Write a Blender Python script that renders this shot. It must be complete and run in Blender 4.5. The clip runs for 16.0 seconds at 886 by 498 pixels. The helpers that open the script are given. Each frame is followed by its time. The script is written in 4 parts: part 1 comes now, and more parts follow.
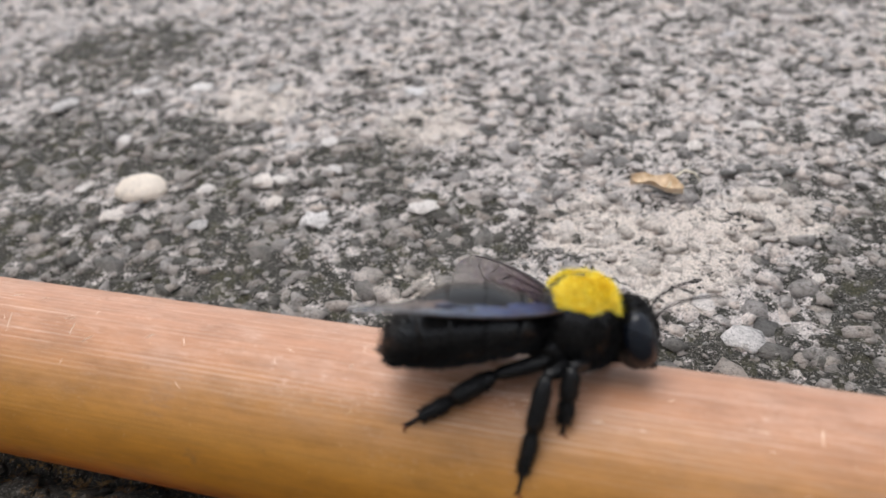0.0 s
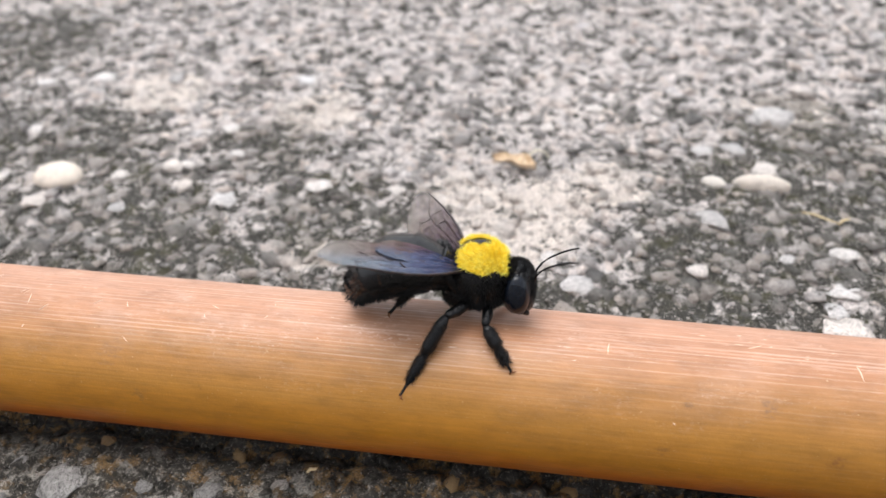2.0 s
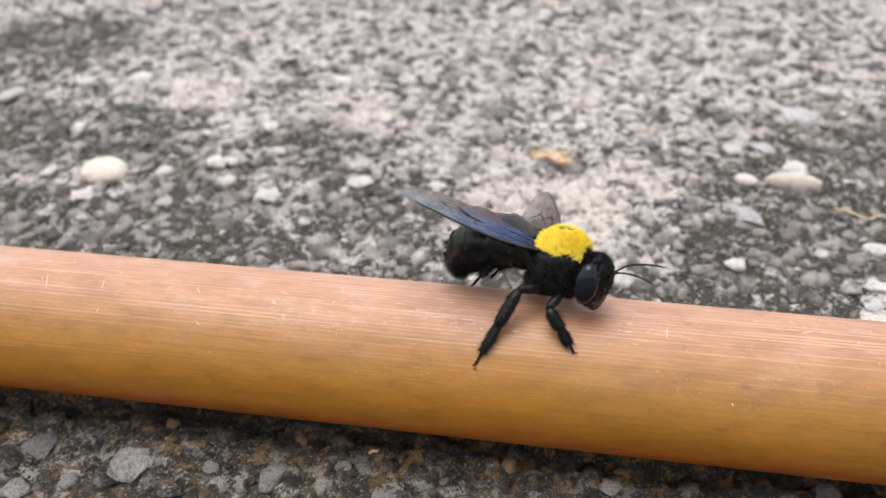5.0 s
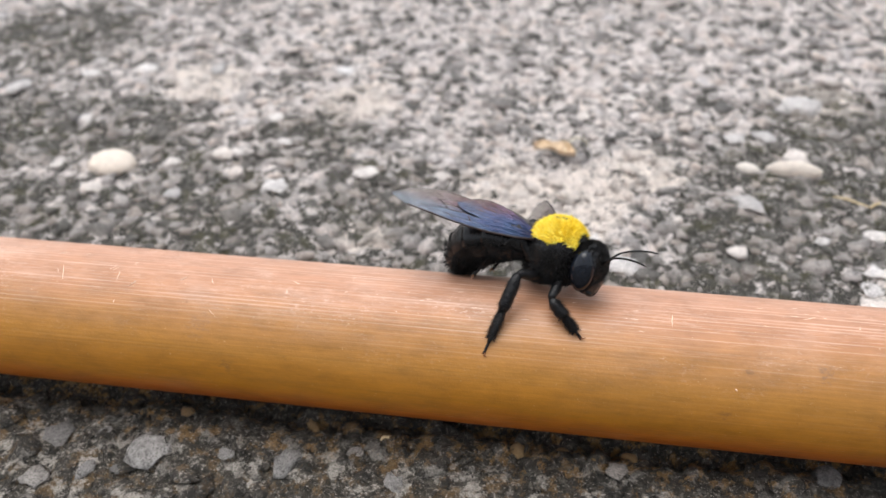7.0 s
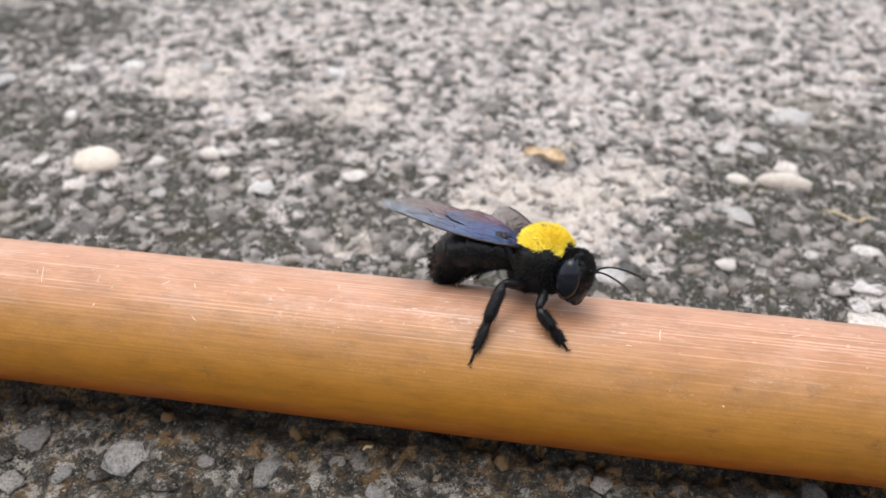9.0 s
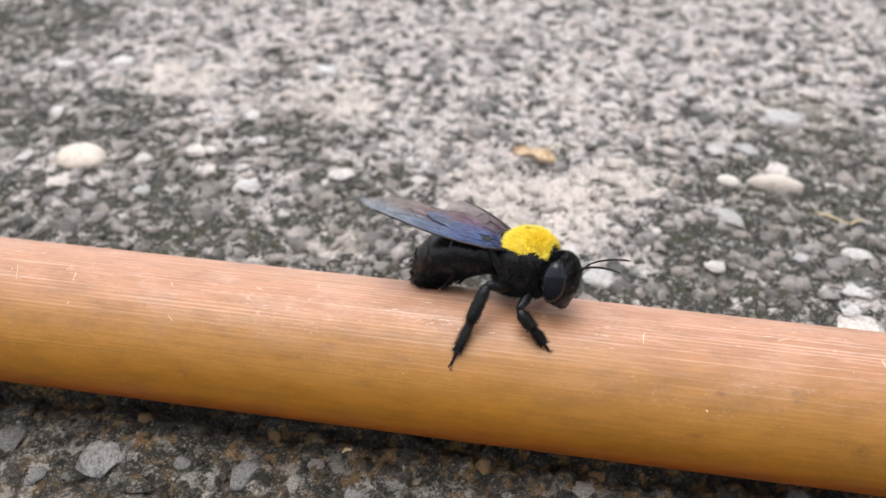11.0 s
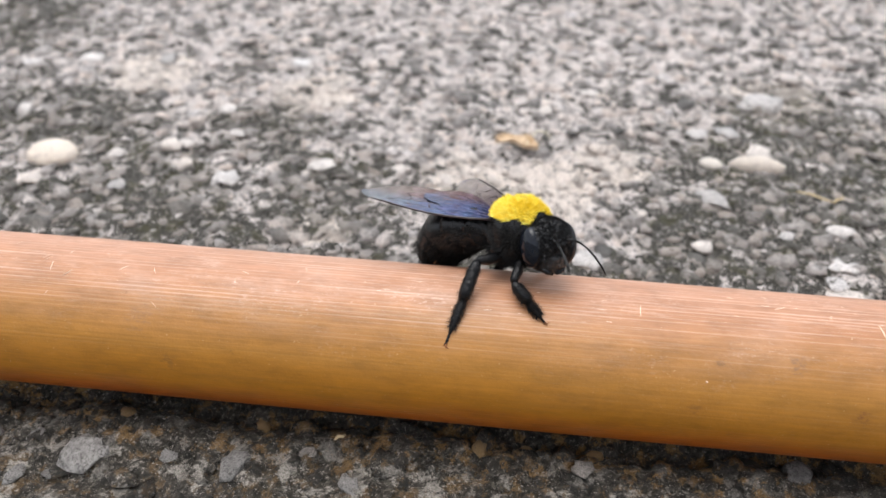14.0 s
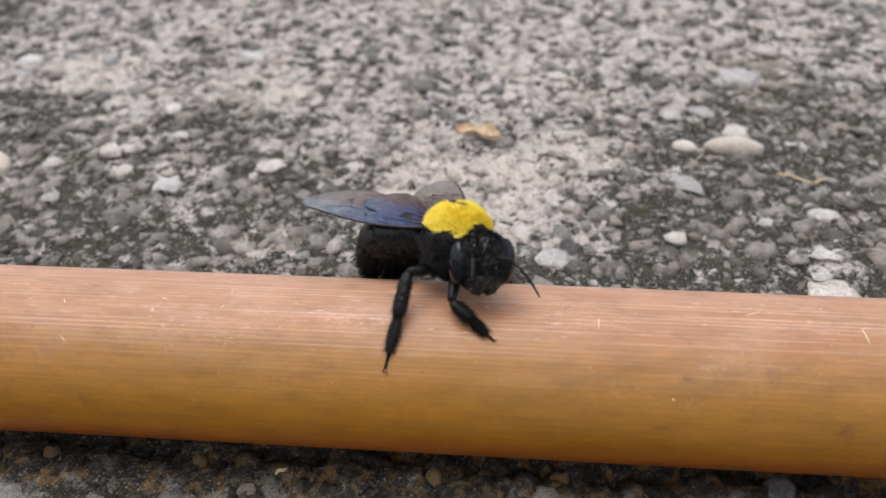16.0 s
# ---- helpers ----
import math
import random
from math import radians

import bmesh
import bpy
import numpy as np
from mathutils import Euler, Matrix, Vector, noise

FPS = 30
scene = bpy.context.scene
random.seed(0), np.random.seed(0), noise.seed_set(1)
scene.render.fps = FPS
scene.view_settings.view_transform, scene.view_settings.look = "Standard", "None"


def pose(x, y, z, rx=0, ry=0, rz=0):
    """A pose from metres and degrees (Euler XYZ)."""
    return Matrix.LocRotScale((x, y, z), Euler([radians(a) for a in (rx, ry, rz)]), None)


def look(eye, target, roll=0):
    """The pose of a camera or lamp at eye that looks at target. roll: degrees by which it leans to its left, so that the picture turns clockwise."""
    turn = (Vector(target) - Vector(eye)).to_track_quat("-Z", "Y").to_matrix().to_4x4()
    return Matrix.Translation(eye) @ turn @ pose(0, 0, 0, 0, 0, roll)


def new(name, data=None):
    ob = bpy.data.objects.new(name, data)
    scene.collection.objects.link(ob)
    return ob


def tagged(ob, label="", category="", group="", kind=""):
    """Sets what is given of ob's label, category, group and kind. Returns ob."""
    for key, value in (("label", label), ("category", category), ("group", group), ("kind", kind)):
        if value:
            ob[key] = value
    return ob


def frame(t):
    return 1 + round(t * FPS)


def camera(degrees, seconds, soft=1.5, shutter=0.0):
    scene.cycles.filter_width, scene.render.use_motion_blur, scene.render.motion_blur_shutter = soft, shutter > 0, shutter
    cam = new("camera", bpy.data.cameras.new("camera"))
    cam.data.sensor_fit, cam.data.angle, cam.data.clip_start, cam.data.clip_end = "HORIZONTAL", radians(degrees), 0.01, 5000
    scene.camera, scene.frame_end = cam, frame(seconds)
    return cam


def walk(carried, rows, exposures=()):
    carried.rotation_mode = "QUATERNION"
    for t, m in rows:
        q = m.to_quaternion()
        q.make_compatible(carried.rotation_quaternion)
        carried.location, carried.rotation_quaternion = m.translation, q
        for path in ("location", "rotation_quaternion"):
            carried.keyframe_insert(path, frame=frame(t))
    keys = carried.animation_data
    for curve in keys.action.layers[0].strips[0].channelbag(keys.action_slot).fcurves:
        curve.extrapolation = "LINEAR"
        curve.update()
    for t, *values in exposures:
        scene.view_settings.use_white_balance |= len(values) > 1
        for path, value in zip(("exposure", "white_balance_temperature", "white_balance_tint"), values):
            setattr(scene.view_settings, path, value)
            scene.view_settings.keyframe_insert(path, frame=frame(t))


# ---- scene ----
# Macro view of a carpenter bee on a bamboo pole that lies on rough concrete.
cam = camera(58.37, 16.0)
cam.data.dof.use_dof = True
cam.data.dof.focus_distance = 0.108
cam.data.dof.aperture_fstop = 21.0

PATH = [
    (0.0, -0.0021, -0.0551, 0.0796, 18.82, -36.08, -5.26),
    (0.5, -0.0045, -0.0567, 0.0962, 13.57, -43.17, -1.32),
    (1.0, 0.0097, -0.0663, 0.0946, 11.48, -42.80, -3.47),
    (1.5, 0.0049, -0.0739, 0.0970, 11.83, -39.67, -2.82),
    (2.0, 0.0055, -0.0741, 0.0953, 9.87, -38.88, -1.80),
    (2.5, 0.0058, -0.0746, 0.0950, 9.27, -38.67, -1.45),
    (3.0, 0.0073, -0.0747, 0.0946, 9.06, -38.59, -1.62),
    (3.5, 0.0040, -0.0774, 0.0952, 9.86, -38.55, -2.31),
    (4.0, -0.0011, -0.0799, 0.0967, 9.88, -38.44, -2.05),
    (6.5, -0.0033, -0.0802, 0.0953, 9.42, -38.70, -1.00),
    (7.0, -0.0038, -0.0818, 0.0978, 9.57, -39.33, -1.68),
    (7.5, -0.0035, -0.0814, 0.0981, 9.50, -39.56, -1.31),
    (8.0, -0.0041, -0.0808, 0.0982, 9.01, -39.51, -0.62),
    (10.5, -0.0024, -0.0785, 0.0969, 8.41, -39.30, 0.41),
    (11.0, -0.0018, -0.0781, 0.0967, 8.34, -39.35, 0.60),
    (11.5, -0.0020, -0.0785, 0.0971, 8.09, -39.19, 1.10),
    (12.0, -0.0010, -0.0777, 0.0964, 7.70, -38.90, 1.20),
    (12.5, -0.0012, -0.0763, 0.0908, 7.39, -38.54, 0.67),
    (13.0, -0.0002, -0.0769, 0.0917, 7.02, -38.39, 1.06),
    (13.5, -0.0017, -0.0782, 0.0910, 6.35, -38.56, 1.12),
    (14.0, -0.0042, -0.0793, 0.0920, 5.79, -38.71, 0.83),
    (14.5, -0.0015, -0.0782, 0.0922, 4.11, -38.66, 1.00),
    (15.0, -0.0015, -0.0767, 0.0953, 3.08, -39.14, 1.19),
    (15.5, 0.0006, -0.0691, 0.0892, 5.46, -39.86, -1.22),
    (16.0, 0.0020, -0.0684, 0.0888, 5.47, -40.12, -1.48),
]


def eye_pose(x, y, z, yaw, pitch, roll):
    a, b = radians(yaw), radians(pitch)
    ahead = Vector((-math.sin(a) * math.cos(b), math.cos(a) * math.cos(b), math.sin(b)))
    eye = Vector((x, y, z))
    return look(eye, eye + ahead, roll)


walk(cam, [(t, eye_pose(*p)) for t, *p in PATH], exposures=[(0.0, 0.66), (0.5, 0.98), (1.0, 0.65), (1.5, 0.98), (2.0, 1.04), (4.0, 0.98), (7.0, 0.94), (10.5, 0.96), (13.5, 0.96), (14.0, 0.96), (14.5, 0.8), (15.0, 0.84), (15.5, 0.64), (16.0, 0.58)])

# ---- light: bright hazy sky, the veiled sun almost overhead ----
world = bpy.data.worlds.new("overcast_sky")
scene.world = world
world.use_nodes = True
wn = world.node_tree
sky = wn.nodes.new("ShaderNodeTexSky")
sky.sky_type = "NISHITA"
sky.sun_disc = False
sky.sun_elevation, sky.sun_rotation = radians(79), radians(303)
sky.dust_density, sky.air_density = 3.0, 1.0
pale = wn.nodes.new("ShaderNodeHueSaturation")
pale.inputs["Saturation"].default_value = 0.3
wn.links.new(sky.outputs[0], pale.inputs["Color"])
wn.links.new(pale.outputs[0], wn.nodes["Background"].inputs["Color"])
wn.nodes["Background"].inputs["Strength"].default_value = 0.15
sun_data = bpy.data.lights.new("sun", "SUN")
sun_data.energy, sun_data.angle, sun_data.color = 0.68, radians(50), (1.0, 0.98, 0.96)
sun = new("sun", sun_data)
sun.matrix_world = look((-0.16, 0.10, 1.0), (0, 0, 0))


# ---- materials ----
class Nodes:
    """A small hand for node materials; values are colours, numbers or sockets."""

    def __init__(self, name):
        self.mat = bpy.data.materials.new(name)
        self.mat.use_nodes = True
        self.tree = self.mat.node_tree
        self.bsdf = self.tree.nodes["Principled BSDF"]
        self.coords = self.tree.nodes.new("ShaderNodeTexCoord").outputs["Object"]

    def put(self, socket, value):
        if isinstance(value, bpy.types.NodeSocket):
            self.tree.links.new(value, socket)
        elif isinstance(value, (tuple, list)) and len(value) == 3 and socket.type == "RGBA":
            socket.default_value = (*value, 1)
        else:
            socket.default_value = value

    def node(self, kind, out=0, props=(), **ins):
        n = self.tree.nodes.new(kind)
        for k, v in dict(props).items():
            if k == "operation":
                n.operation = v
            elif k == "blend_type":
                n.blend_type = v
            elif k == "feature":
                n.feature = v
        for k, v in ins.items():
            key = int(k[1:]) if k[0] == "i" and k[1:].isdigit() else k.replace("_", " ")
            self.put(n.inputs[key], v)
        return n.outputs[out]

    def noise(self, scale, detail=4.0, rough=0.55, stretch=None, vec=None):
        vec = vec or self.coords
        if stretch:
            vec = self.node("ShaderNodeMapping", Vector=vec, Scale=stretch)
        return self.node("ShaderNodeTexNoise", 0, Vector=vec, Scale=scale, Detail=detail, Roughness=rough)

    def voronoi(self, scale, out=0):
        return self.node("ShaderNodeTexVoronoi", out, Vector=self.coords, Scale=scale)

    def grains(self, scale, warp=0.0012):
        """A random value for each irregular grain."""
        shift = self.node("ShaderNodeTexNoise", 1, Vector=self.coords, Scale=scale * 1.6, Detail=3.0)
        shift = self.node("ShaderNodeVectorMath", 0, {"operation": "SUBTRACT"}, i0=shift, i1=(0.5, 0.5, 0.5))
        shift = self.node("ShaderNodeVectorMath", 0, {"operation": "MULTIPLY"}, i0=shift, i1=(warp, warp, warp))
        at = self.node("ShaderNodeVectorMath", 0, {"operation": "ADD"}, i0=self.coords, i1=shift)
        cell = self.node("ShaderNodeTexVoronoi", 1, Vector=at, Scale=scale)
        return self.node("ShaderNodeSeparateColor", 0, Color=cell)

    def ramp(self, fac, *stops):
        n = self.tree.nodes.new("ShaderNodeValToRGB")
        self.put(n.inputs[0], fac)
        while len(n.color_ramp.elements) < len(stops):
            n.color_ramp.elements.new(0.5)
        for e, (p, c) in zip(n.color_ramp.elements, stops):
            e.position = p
            e.color = (c, c, c, 1) if isinstance(c, (int, float)) else (*c, 1)
        return n.outputs[0]

    def mix(self, fac, a, b, mode="MIX"):
        return self.node("ShaderNodeMixRGB", 0, {"blend_type": mode}, Fac=fac, Color1=a, Color2=b)

    def math(self, op, a, b=0.0):
        return self.node("ShaderNodeMath", 0, {"operation": op}, i0=a, i1=b)

    def bump(self, height, strength, distance):
        self.put(self.bsdf.inputs["Normal"], self.node("ShaderNodeBump", 0, Height=height, Strength=strength, Distance=distance))

    def set(self, **ins):
        for k, v in ins.items():
            self.put(self.bsdf.inputs[k.replace("_", " ")], v)
        return self


def spot(n, x, y, radius):
    """1 at a place on the ground (centimetres), falling to 0 at the radius."""
    p = n.node("ShaderNodeVectorMath", 0, {"operation": "MULTIPLY"}, i0=n.coords, i1=(1, 1, 0))
    d = n.node("ShaderNodeVectorMath", 1, {"operation": "DISTANCE"}, i0=p, i1=(x * 0.01, y * 0.01, 0))
    return n.math("SUBTRACT", 1.0, n.math("MINIMUM", n.math("DIVIDE", d, radius * 0.01), 1.0))


def ground_tone_masks(n):
    """Where the concrete is cream mortar, where it is dark (algae patches, a band behind the pole), and the front
    strip.
    """
    grain = n.noise(160, 3)
    cream = 0.0
    for x, y, r in ((-0.4, 5.5, 1.8), (-1.4, 6.0, 1.5), (1.7, 6.9, 1.4), (0.6, 6.1, 1.4), (0.3, 4.9, 1.4), (-4.1, 3.9, 0.9), (-9.8, 9.9, 1.8), (5.9, 10.4, 1.7), (-5.4, 9.2, 1.6)):
        cream = n.math("MAXIMUM", cream, spot(n, x, y, r)) if cream else spot(n, x, y, r)
    cream = n.ramp(n.math("ADD", cream, n.math("MULTIPLY", n.math("SUBTRACT", grain, 0.5), 0.9)), (0.28, 0.0), (0.5, 1.0))
    dark = 0.0
    for x, y, r in ((-4.0, 5.1, 2.4), (-7.9, 4.1, 3.0), (-8.1, 5.3, 2.2), (-15.0, 12.3, 3.5), (5.5, 5.2, 2.2), (-11.5, 3.5, 2.5), (3.5, 3.3, 1.9), (-6.0, 3.1, 1.5), (-1.6, 3.4, 1.2), (-14.5, 3.4, 3.0), (1.9, 2.9, 1.2), (4.6, 6.6, 3.3), (7.2, 6.2, 3.8), (3.8, 4.4, 2.8), (6.2, 9.4, 2.6), (-6.2, 7.4, 1.9), (-10.5, 7.2, 2.6), (-13.5, 7.0, 3.0)):
        dark = n.math("MAXIMUM", dark, spot(n, x, y, r)) if dark else spot(n, x, y, r)
    # a darker band along the pole's far side
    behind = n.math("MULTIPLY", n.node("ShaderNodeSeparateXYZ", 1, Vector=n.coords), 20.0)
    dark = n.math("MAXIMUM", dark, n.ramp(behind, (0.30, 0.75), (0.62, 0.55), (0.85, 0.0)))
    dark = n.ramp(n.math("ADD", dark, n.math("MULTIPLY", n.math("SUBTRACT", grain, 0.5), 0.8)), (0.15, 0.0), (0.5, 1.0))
    # front strip, darkened partly for the shade under the pole
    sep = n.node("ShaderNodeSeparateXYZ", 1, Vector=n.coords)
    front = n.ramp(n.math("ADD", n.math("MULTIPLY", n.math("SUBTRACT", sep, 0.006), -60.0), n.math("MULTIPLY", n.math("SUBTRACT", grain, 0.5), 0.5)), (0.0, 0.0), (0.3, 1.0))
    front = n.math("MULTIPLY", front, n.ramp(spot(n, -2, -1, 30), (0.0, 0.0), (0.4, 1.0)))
    return cream, dark, front


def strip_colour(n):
    """The strip in front of the pole: damp, nearly black with the pole's shade painted in, with rusty and chalky
    crusts.
    """
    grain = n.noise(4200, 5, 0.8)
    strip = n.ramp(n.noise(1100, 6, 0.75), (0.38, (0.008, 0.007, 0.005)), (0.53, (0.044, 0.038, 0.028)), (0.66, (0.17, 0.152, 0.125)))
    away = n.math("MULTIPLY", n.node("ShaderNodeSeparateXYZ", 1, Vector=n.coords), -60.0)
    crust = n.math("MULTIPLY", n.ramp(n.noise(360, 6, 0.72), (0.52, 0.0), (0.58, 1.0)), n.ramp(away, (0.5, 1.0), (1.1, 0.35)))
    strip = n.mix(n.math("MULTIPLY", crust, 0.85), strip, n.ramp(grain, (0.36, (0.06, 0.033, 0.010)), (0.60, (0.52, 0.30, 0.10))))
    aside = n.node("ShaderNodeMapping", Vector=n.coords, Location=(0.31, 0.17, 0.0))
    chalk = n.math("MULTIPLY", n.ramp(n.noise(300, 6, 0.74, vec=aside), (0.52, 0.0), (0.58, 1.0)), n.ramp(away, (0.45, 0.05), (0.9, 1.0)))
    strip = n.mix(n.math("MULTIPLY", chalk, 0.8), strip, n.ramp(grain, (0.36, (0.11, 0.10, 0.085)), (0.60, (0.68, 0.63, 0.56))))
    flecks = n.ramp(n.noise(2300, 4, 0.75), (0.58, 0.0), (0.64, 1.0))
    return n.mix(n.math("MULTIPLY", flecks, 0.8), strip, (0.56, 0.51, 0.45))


def concrete_material():
    n = Nodes("weathered_concrete")
    cream, dark, front = ground_tone_masks(n)
    fine = n.noise(2600, 5, 0.75)
    fleck = n.noise(560, 6, 0.72)
    coarse = n.noise(190, 4, 0.6)
    level = n.math("ADD", n.math("ADD", 0.2, n.math("MULTIPLY", fleck, 0.6)), n.math("MULTIPLY", n.math("SUBTRACT", coarse, 0.5), 0.5))
    level = n.math("ADD", level, n.math("MULTIPLY", n.math("SUBTRACT", n.noise(75, 4, 0.6), 0.5), 0.35))
    level = n.math("ADD", level, n.math("MULTIPLY", n.math("SUBTRACT", n.grains(380, 0.004), 0.5), 0.32))
    level = n.math("ADD", level, n.math("MULTIPLY", n.math("SUBTRACT", n.grains(900, 0.002), 0.5), 0.20))
    level = n.math("ADD", level, n.math("MULTIPLY", cream, 0.13))
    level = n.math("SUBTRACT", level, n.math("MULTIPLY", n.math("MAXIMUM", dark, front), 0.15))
    pale = n.ramp(fine, (0.36, (0.11, 0.10, 0.094)), (0.45, (0.58, 0.525, 0.495)), (0.58, (0.88, 0.80, 0.76)))
    pale = n.mix(cream, pale, n.ramp(fine, (0.36, (0.36, 0.31, 0.27)), (0.52, (0.90, 0.80, 0.72))))
    murk = n.ramp(fine, (0.40, (0.010, 0.0095, 0.0065)), (0.54, (0.055, 0.051, 0.040)), (0.68, (0.24, 0.225, 0.20)))
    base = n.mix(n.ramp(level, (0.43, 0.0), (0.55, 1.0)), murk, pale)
    flecks = n.ramp(n.noise(3000, 4, 0.8), (0.58, 0.0), (0.63, 1.0))
    base = n.mix(n.math("MULTIPLY", flecks, 0.7), base, (0.80, 0.735, 0.70))
    moss = n.math("MULTIPLY", n.ramp(n.noise(240, 4, 0.65), (0.50, 0.0), (0.62, 1.0)), n.math("MULTIPLY", dark, 0.8))
    base = n.mix(moss, base, n.ramp(fine, (0.4, (0.022, 0.021, 0.008)), (0.65, (0.125, 0.115, 0.055))))
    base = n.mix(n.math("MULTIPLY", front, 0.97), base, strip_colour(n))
    n.set(Base_Color=base, Roughness=n.math("SUBTRACT", 0.88, n.math("MULTIPLY", front, 0.32)))
    n.bump(n.mix(0.5, fine, level), 1.0, 0.0014)
    return n.mat


def stone_material(name, low, high, lone=False, dirty=0.75, mottle=0.28):
    n = Nodes(name)
    rnd = n.node("ShaderNodeObjectInfo", 5) if lone else n.node("ShaderNodeNewGeometry", 8)
    fine = n.noise(1700, 6, 0.78)
    half = tuple((a + b) / 2 for a, b in zip(low, high))
    warm, cool = tuple(c * k for c, k in zip(high, (1.0, 0.94, 0.88))), tuple(c * k for c, k in zip(high, (0.93, 0.96, 0.99)))
    base = n.ramp(rnd, (0.0, low), (0.06, low), (0.26, half), (0.42, high), (0.78, warm), (1.0, cool))
    base = n.mix(mottle if lone else 0.6, base, n.ramp(fine, (0.40, 0.25), (0.50, 1.0)), "MULTIPLY")
    base = n.mix(mottle if lone else 0.3, base, n.ramp(n.noise(330, 5, 0.7), (0.36, 0.45), (0.52, 1.0), (0.66, 1.15)), "MULTIPLY")
    dirt = n.ramp(n.noise(480, 7, 0.8), (0.555, 0.0), (0.61, 1.0))
    base = n.mix(n.math("MULTIPLY", dirt, dirty), base, n.ramp(fine, (0.4, (0.03, 0.028, 0.024)), (0.65, (0.16, 0.15, 0.135))))
    if not lone:
        cream, dark, front = ground_tone_masks(n)
        blotch = n.math("ADD", n.math("MULTIPLY", n.noise(190, 4, 0.6), 0.6), n.math("MULTIPLY", n.noise(75, 4, 0.6), 0.4))
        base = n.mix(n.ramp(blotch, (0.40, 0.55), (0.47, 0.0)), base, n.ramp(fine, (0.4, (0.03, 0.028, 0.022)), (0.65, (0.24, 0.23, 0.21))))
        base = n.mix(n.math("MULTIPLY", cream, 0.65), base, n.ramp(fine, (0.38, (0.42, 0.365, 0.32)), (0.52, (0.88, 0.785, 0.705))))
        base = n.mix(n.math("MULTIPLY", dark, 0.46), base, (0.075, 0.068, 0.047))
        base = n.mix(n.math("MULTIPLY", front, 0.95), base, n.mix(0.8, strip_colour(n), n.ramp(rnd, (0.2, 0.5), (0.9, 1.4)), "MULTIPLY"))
    n.set(Base_Color=base, Roughness=0.62)
    n.bump(fine, 1.0, 0.0004 if lone else 0.0009)
    return n.mat


def bamboo_material():
    n = Nodes("polished_bamboo")
    sep = n.tree.nodes.new("ShaderNodeSeparateXYZ")
    n.put(sep.inputs[0], n.coords)
    # 1 on the weathered side towards the sky, 0 on the side turned to the ground
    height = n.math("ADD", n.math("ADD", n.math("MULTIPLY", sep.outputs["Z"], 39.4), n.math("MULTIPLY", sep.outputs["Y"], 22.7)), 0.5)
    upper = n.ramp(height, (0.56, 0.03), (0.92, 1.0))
    broad = n.noise(1.0, 4, 0.6, stretch=(30, 130, 130))
    angle = n.math("ARCTAN2", sep.outputs["Z"], sep.outputs["Y"])
    wander = n.noise(1.0, 2, 0.5, stretch=(9, 40, 40))
    ridge = n.math("SINE", n.math("ADD", n.math("MULTIPLY", angle, 118.0), n.math("MULTIPLY", wander, 5.0)))
    fibre = n.noise(1.0, 3, 0.6, stretch=(16, 2300, 2300))
    ridge = n.math("ADD", n.math("MULTIPLY", ridge, 0.55), n.math("MULTIPLY", n.math("SUBTRACT", fibre, 0.5), 3.2))
    # ramp also paints sky sheen on the crest and orange bounce light below
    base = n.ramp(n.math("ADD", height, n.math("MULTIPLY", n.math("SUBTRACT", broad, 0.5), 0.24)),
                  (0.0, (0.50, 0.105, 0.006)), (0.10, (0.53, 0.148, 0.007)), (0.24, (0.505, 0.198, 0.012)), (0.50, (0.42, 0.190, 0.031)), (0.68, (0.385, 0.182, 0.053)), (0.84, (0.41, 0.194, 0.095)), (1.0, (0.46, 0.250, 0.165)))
    mottle = n.noise(1.0, 5, 0.7, stretch=(170, 420, 420))
    base = n.mix(0.42, base, n.ramp(mottle, (0.32, 0.55), (0.5, 1.0), (0.68, 1.35)), "MULTIPLY")
    hair = n.noise(1.0, 4, 0.65, stretch=(40, 2600, 2600))
    base = n.mix(0.12, base, n.ramp(hair, (0.38, 0.45), (0.62, 1.4)), "MULTIPLY")
    broken = n.ramp(n.noise(1.0, 4, 0.7, stretch=(28, 500, 500)), (0.34, 0.1), (0.58, 1.0))
    line = n.math("MULTIPLY", n.ramp(ridge, (0.35, 0.0), (0.95, 1.0)), n.math("MULTIPLY", n.math("ADD", upper, 0.06), broken))
    base = n.mix(n.math("MULTIPLY", line, 0.46), base, (0.78, 0.58, 0.46))
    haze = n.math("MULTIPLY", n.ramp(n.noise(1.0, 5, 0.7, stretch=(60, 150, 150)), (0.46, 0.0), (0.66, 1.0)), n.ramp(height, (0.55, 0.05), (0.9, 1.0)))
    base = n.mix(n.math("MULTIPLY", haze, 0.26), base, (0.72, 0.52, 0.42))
    groove = n.math("MULTIPLY", n.ramp(ridge, (0.05, 1.0), (0.4, 0.0)), n.math("ADD", n.math("MULTIPLY", upper, 0.14), 0.02))
    base = n.mix(groove, base, (0.36, 0.13, 0.045))
    # scuffed patches: pale flecks, dense where the pole has been rubbed
    rubbed = n.ramp(n.noise(1.0, 4, 0.65, stretch=(60, 120, 120)), (0.50, 0.0), (0.66, 1.0))
    crest = n.ramp(height, (0.45, 0.1), (0.85, 1.0))
    fleck = n.ramp(n.noise(1.0, 6, 0.8, stretch=(1300, 2600, 2600)), (0.55, 0.0), (0.62, 1.0))
    base = n.mix(n.math("MULTIPLY", n.math("MULTIPLY", fleck, n.math("MULTIPLY", rubbed, crest)), 0.45), base, (0.92, 0.74, 0.64))
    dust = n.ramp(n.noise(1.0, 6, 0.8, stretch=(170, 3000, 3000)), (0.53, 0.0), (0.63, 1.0))
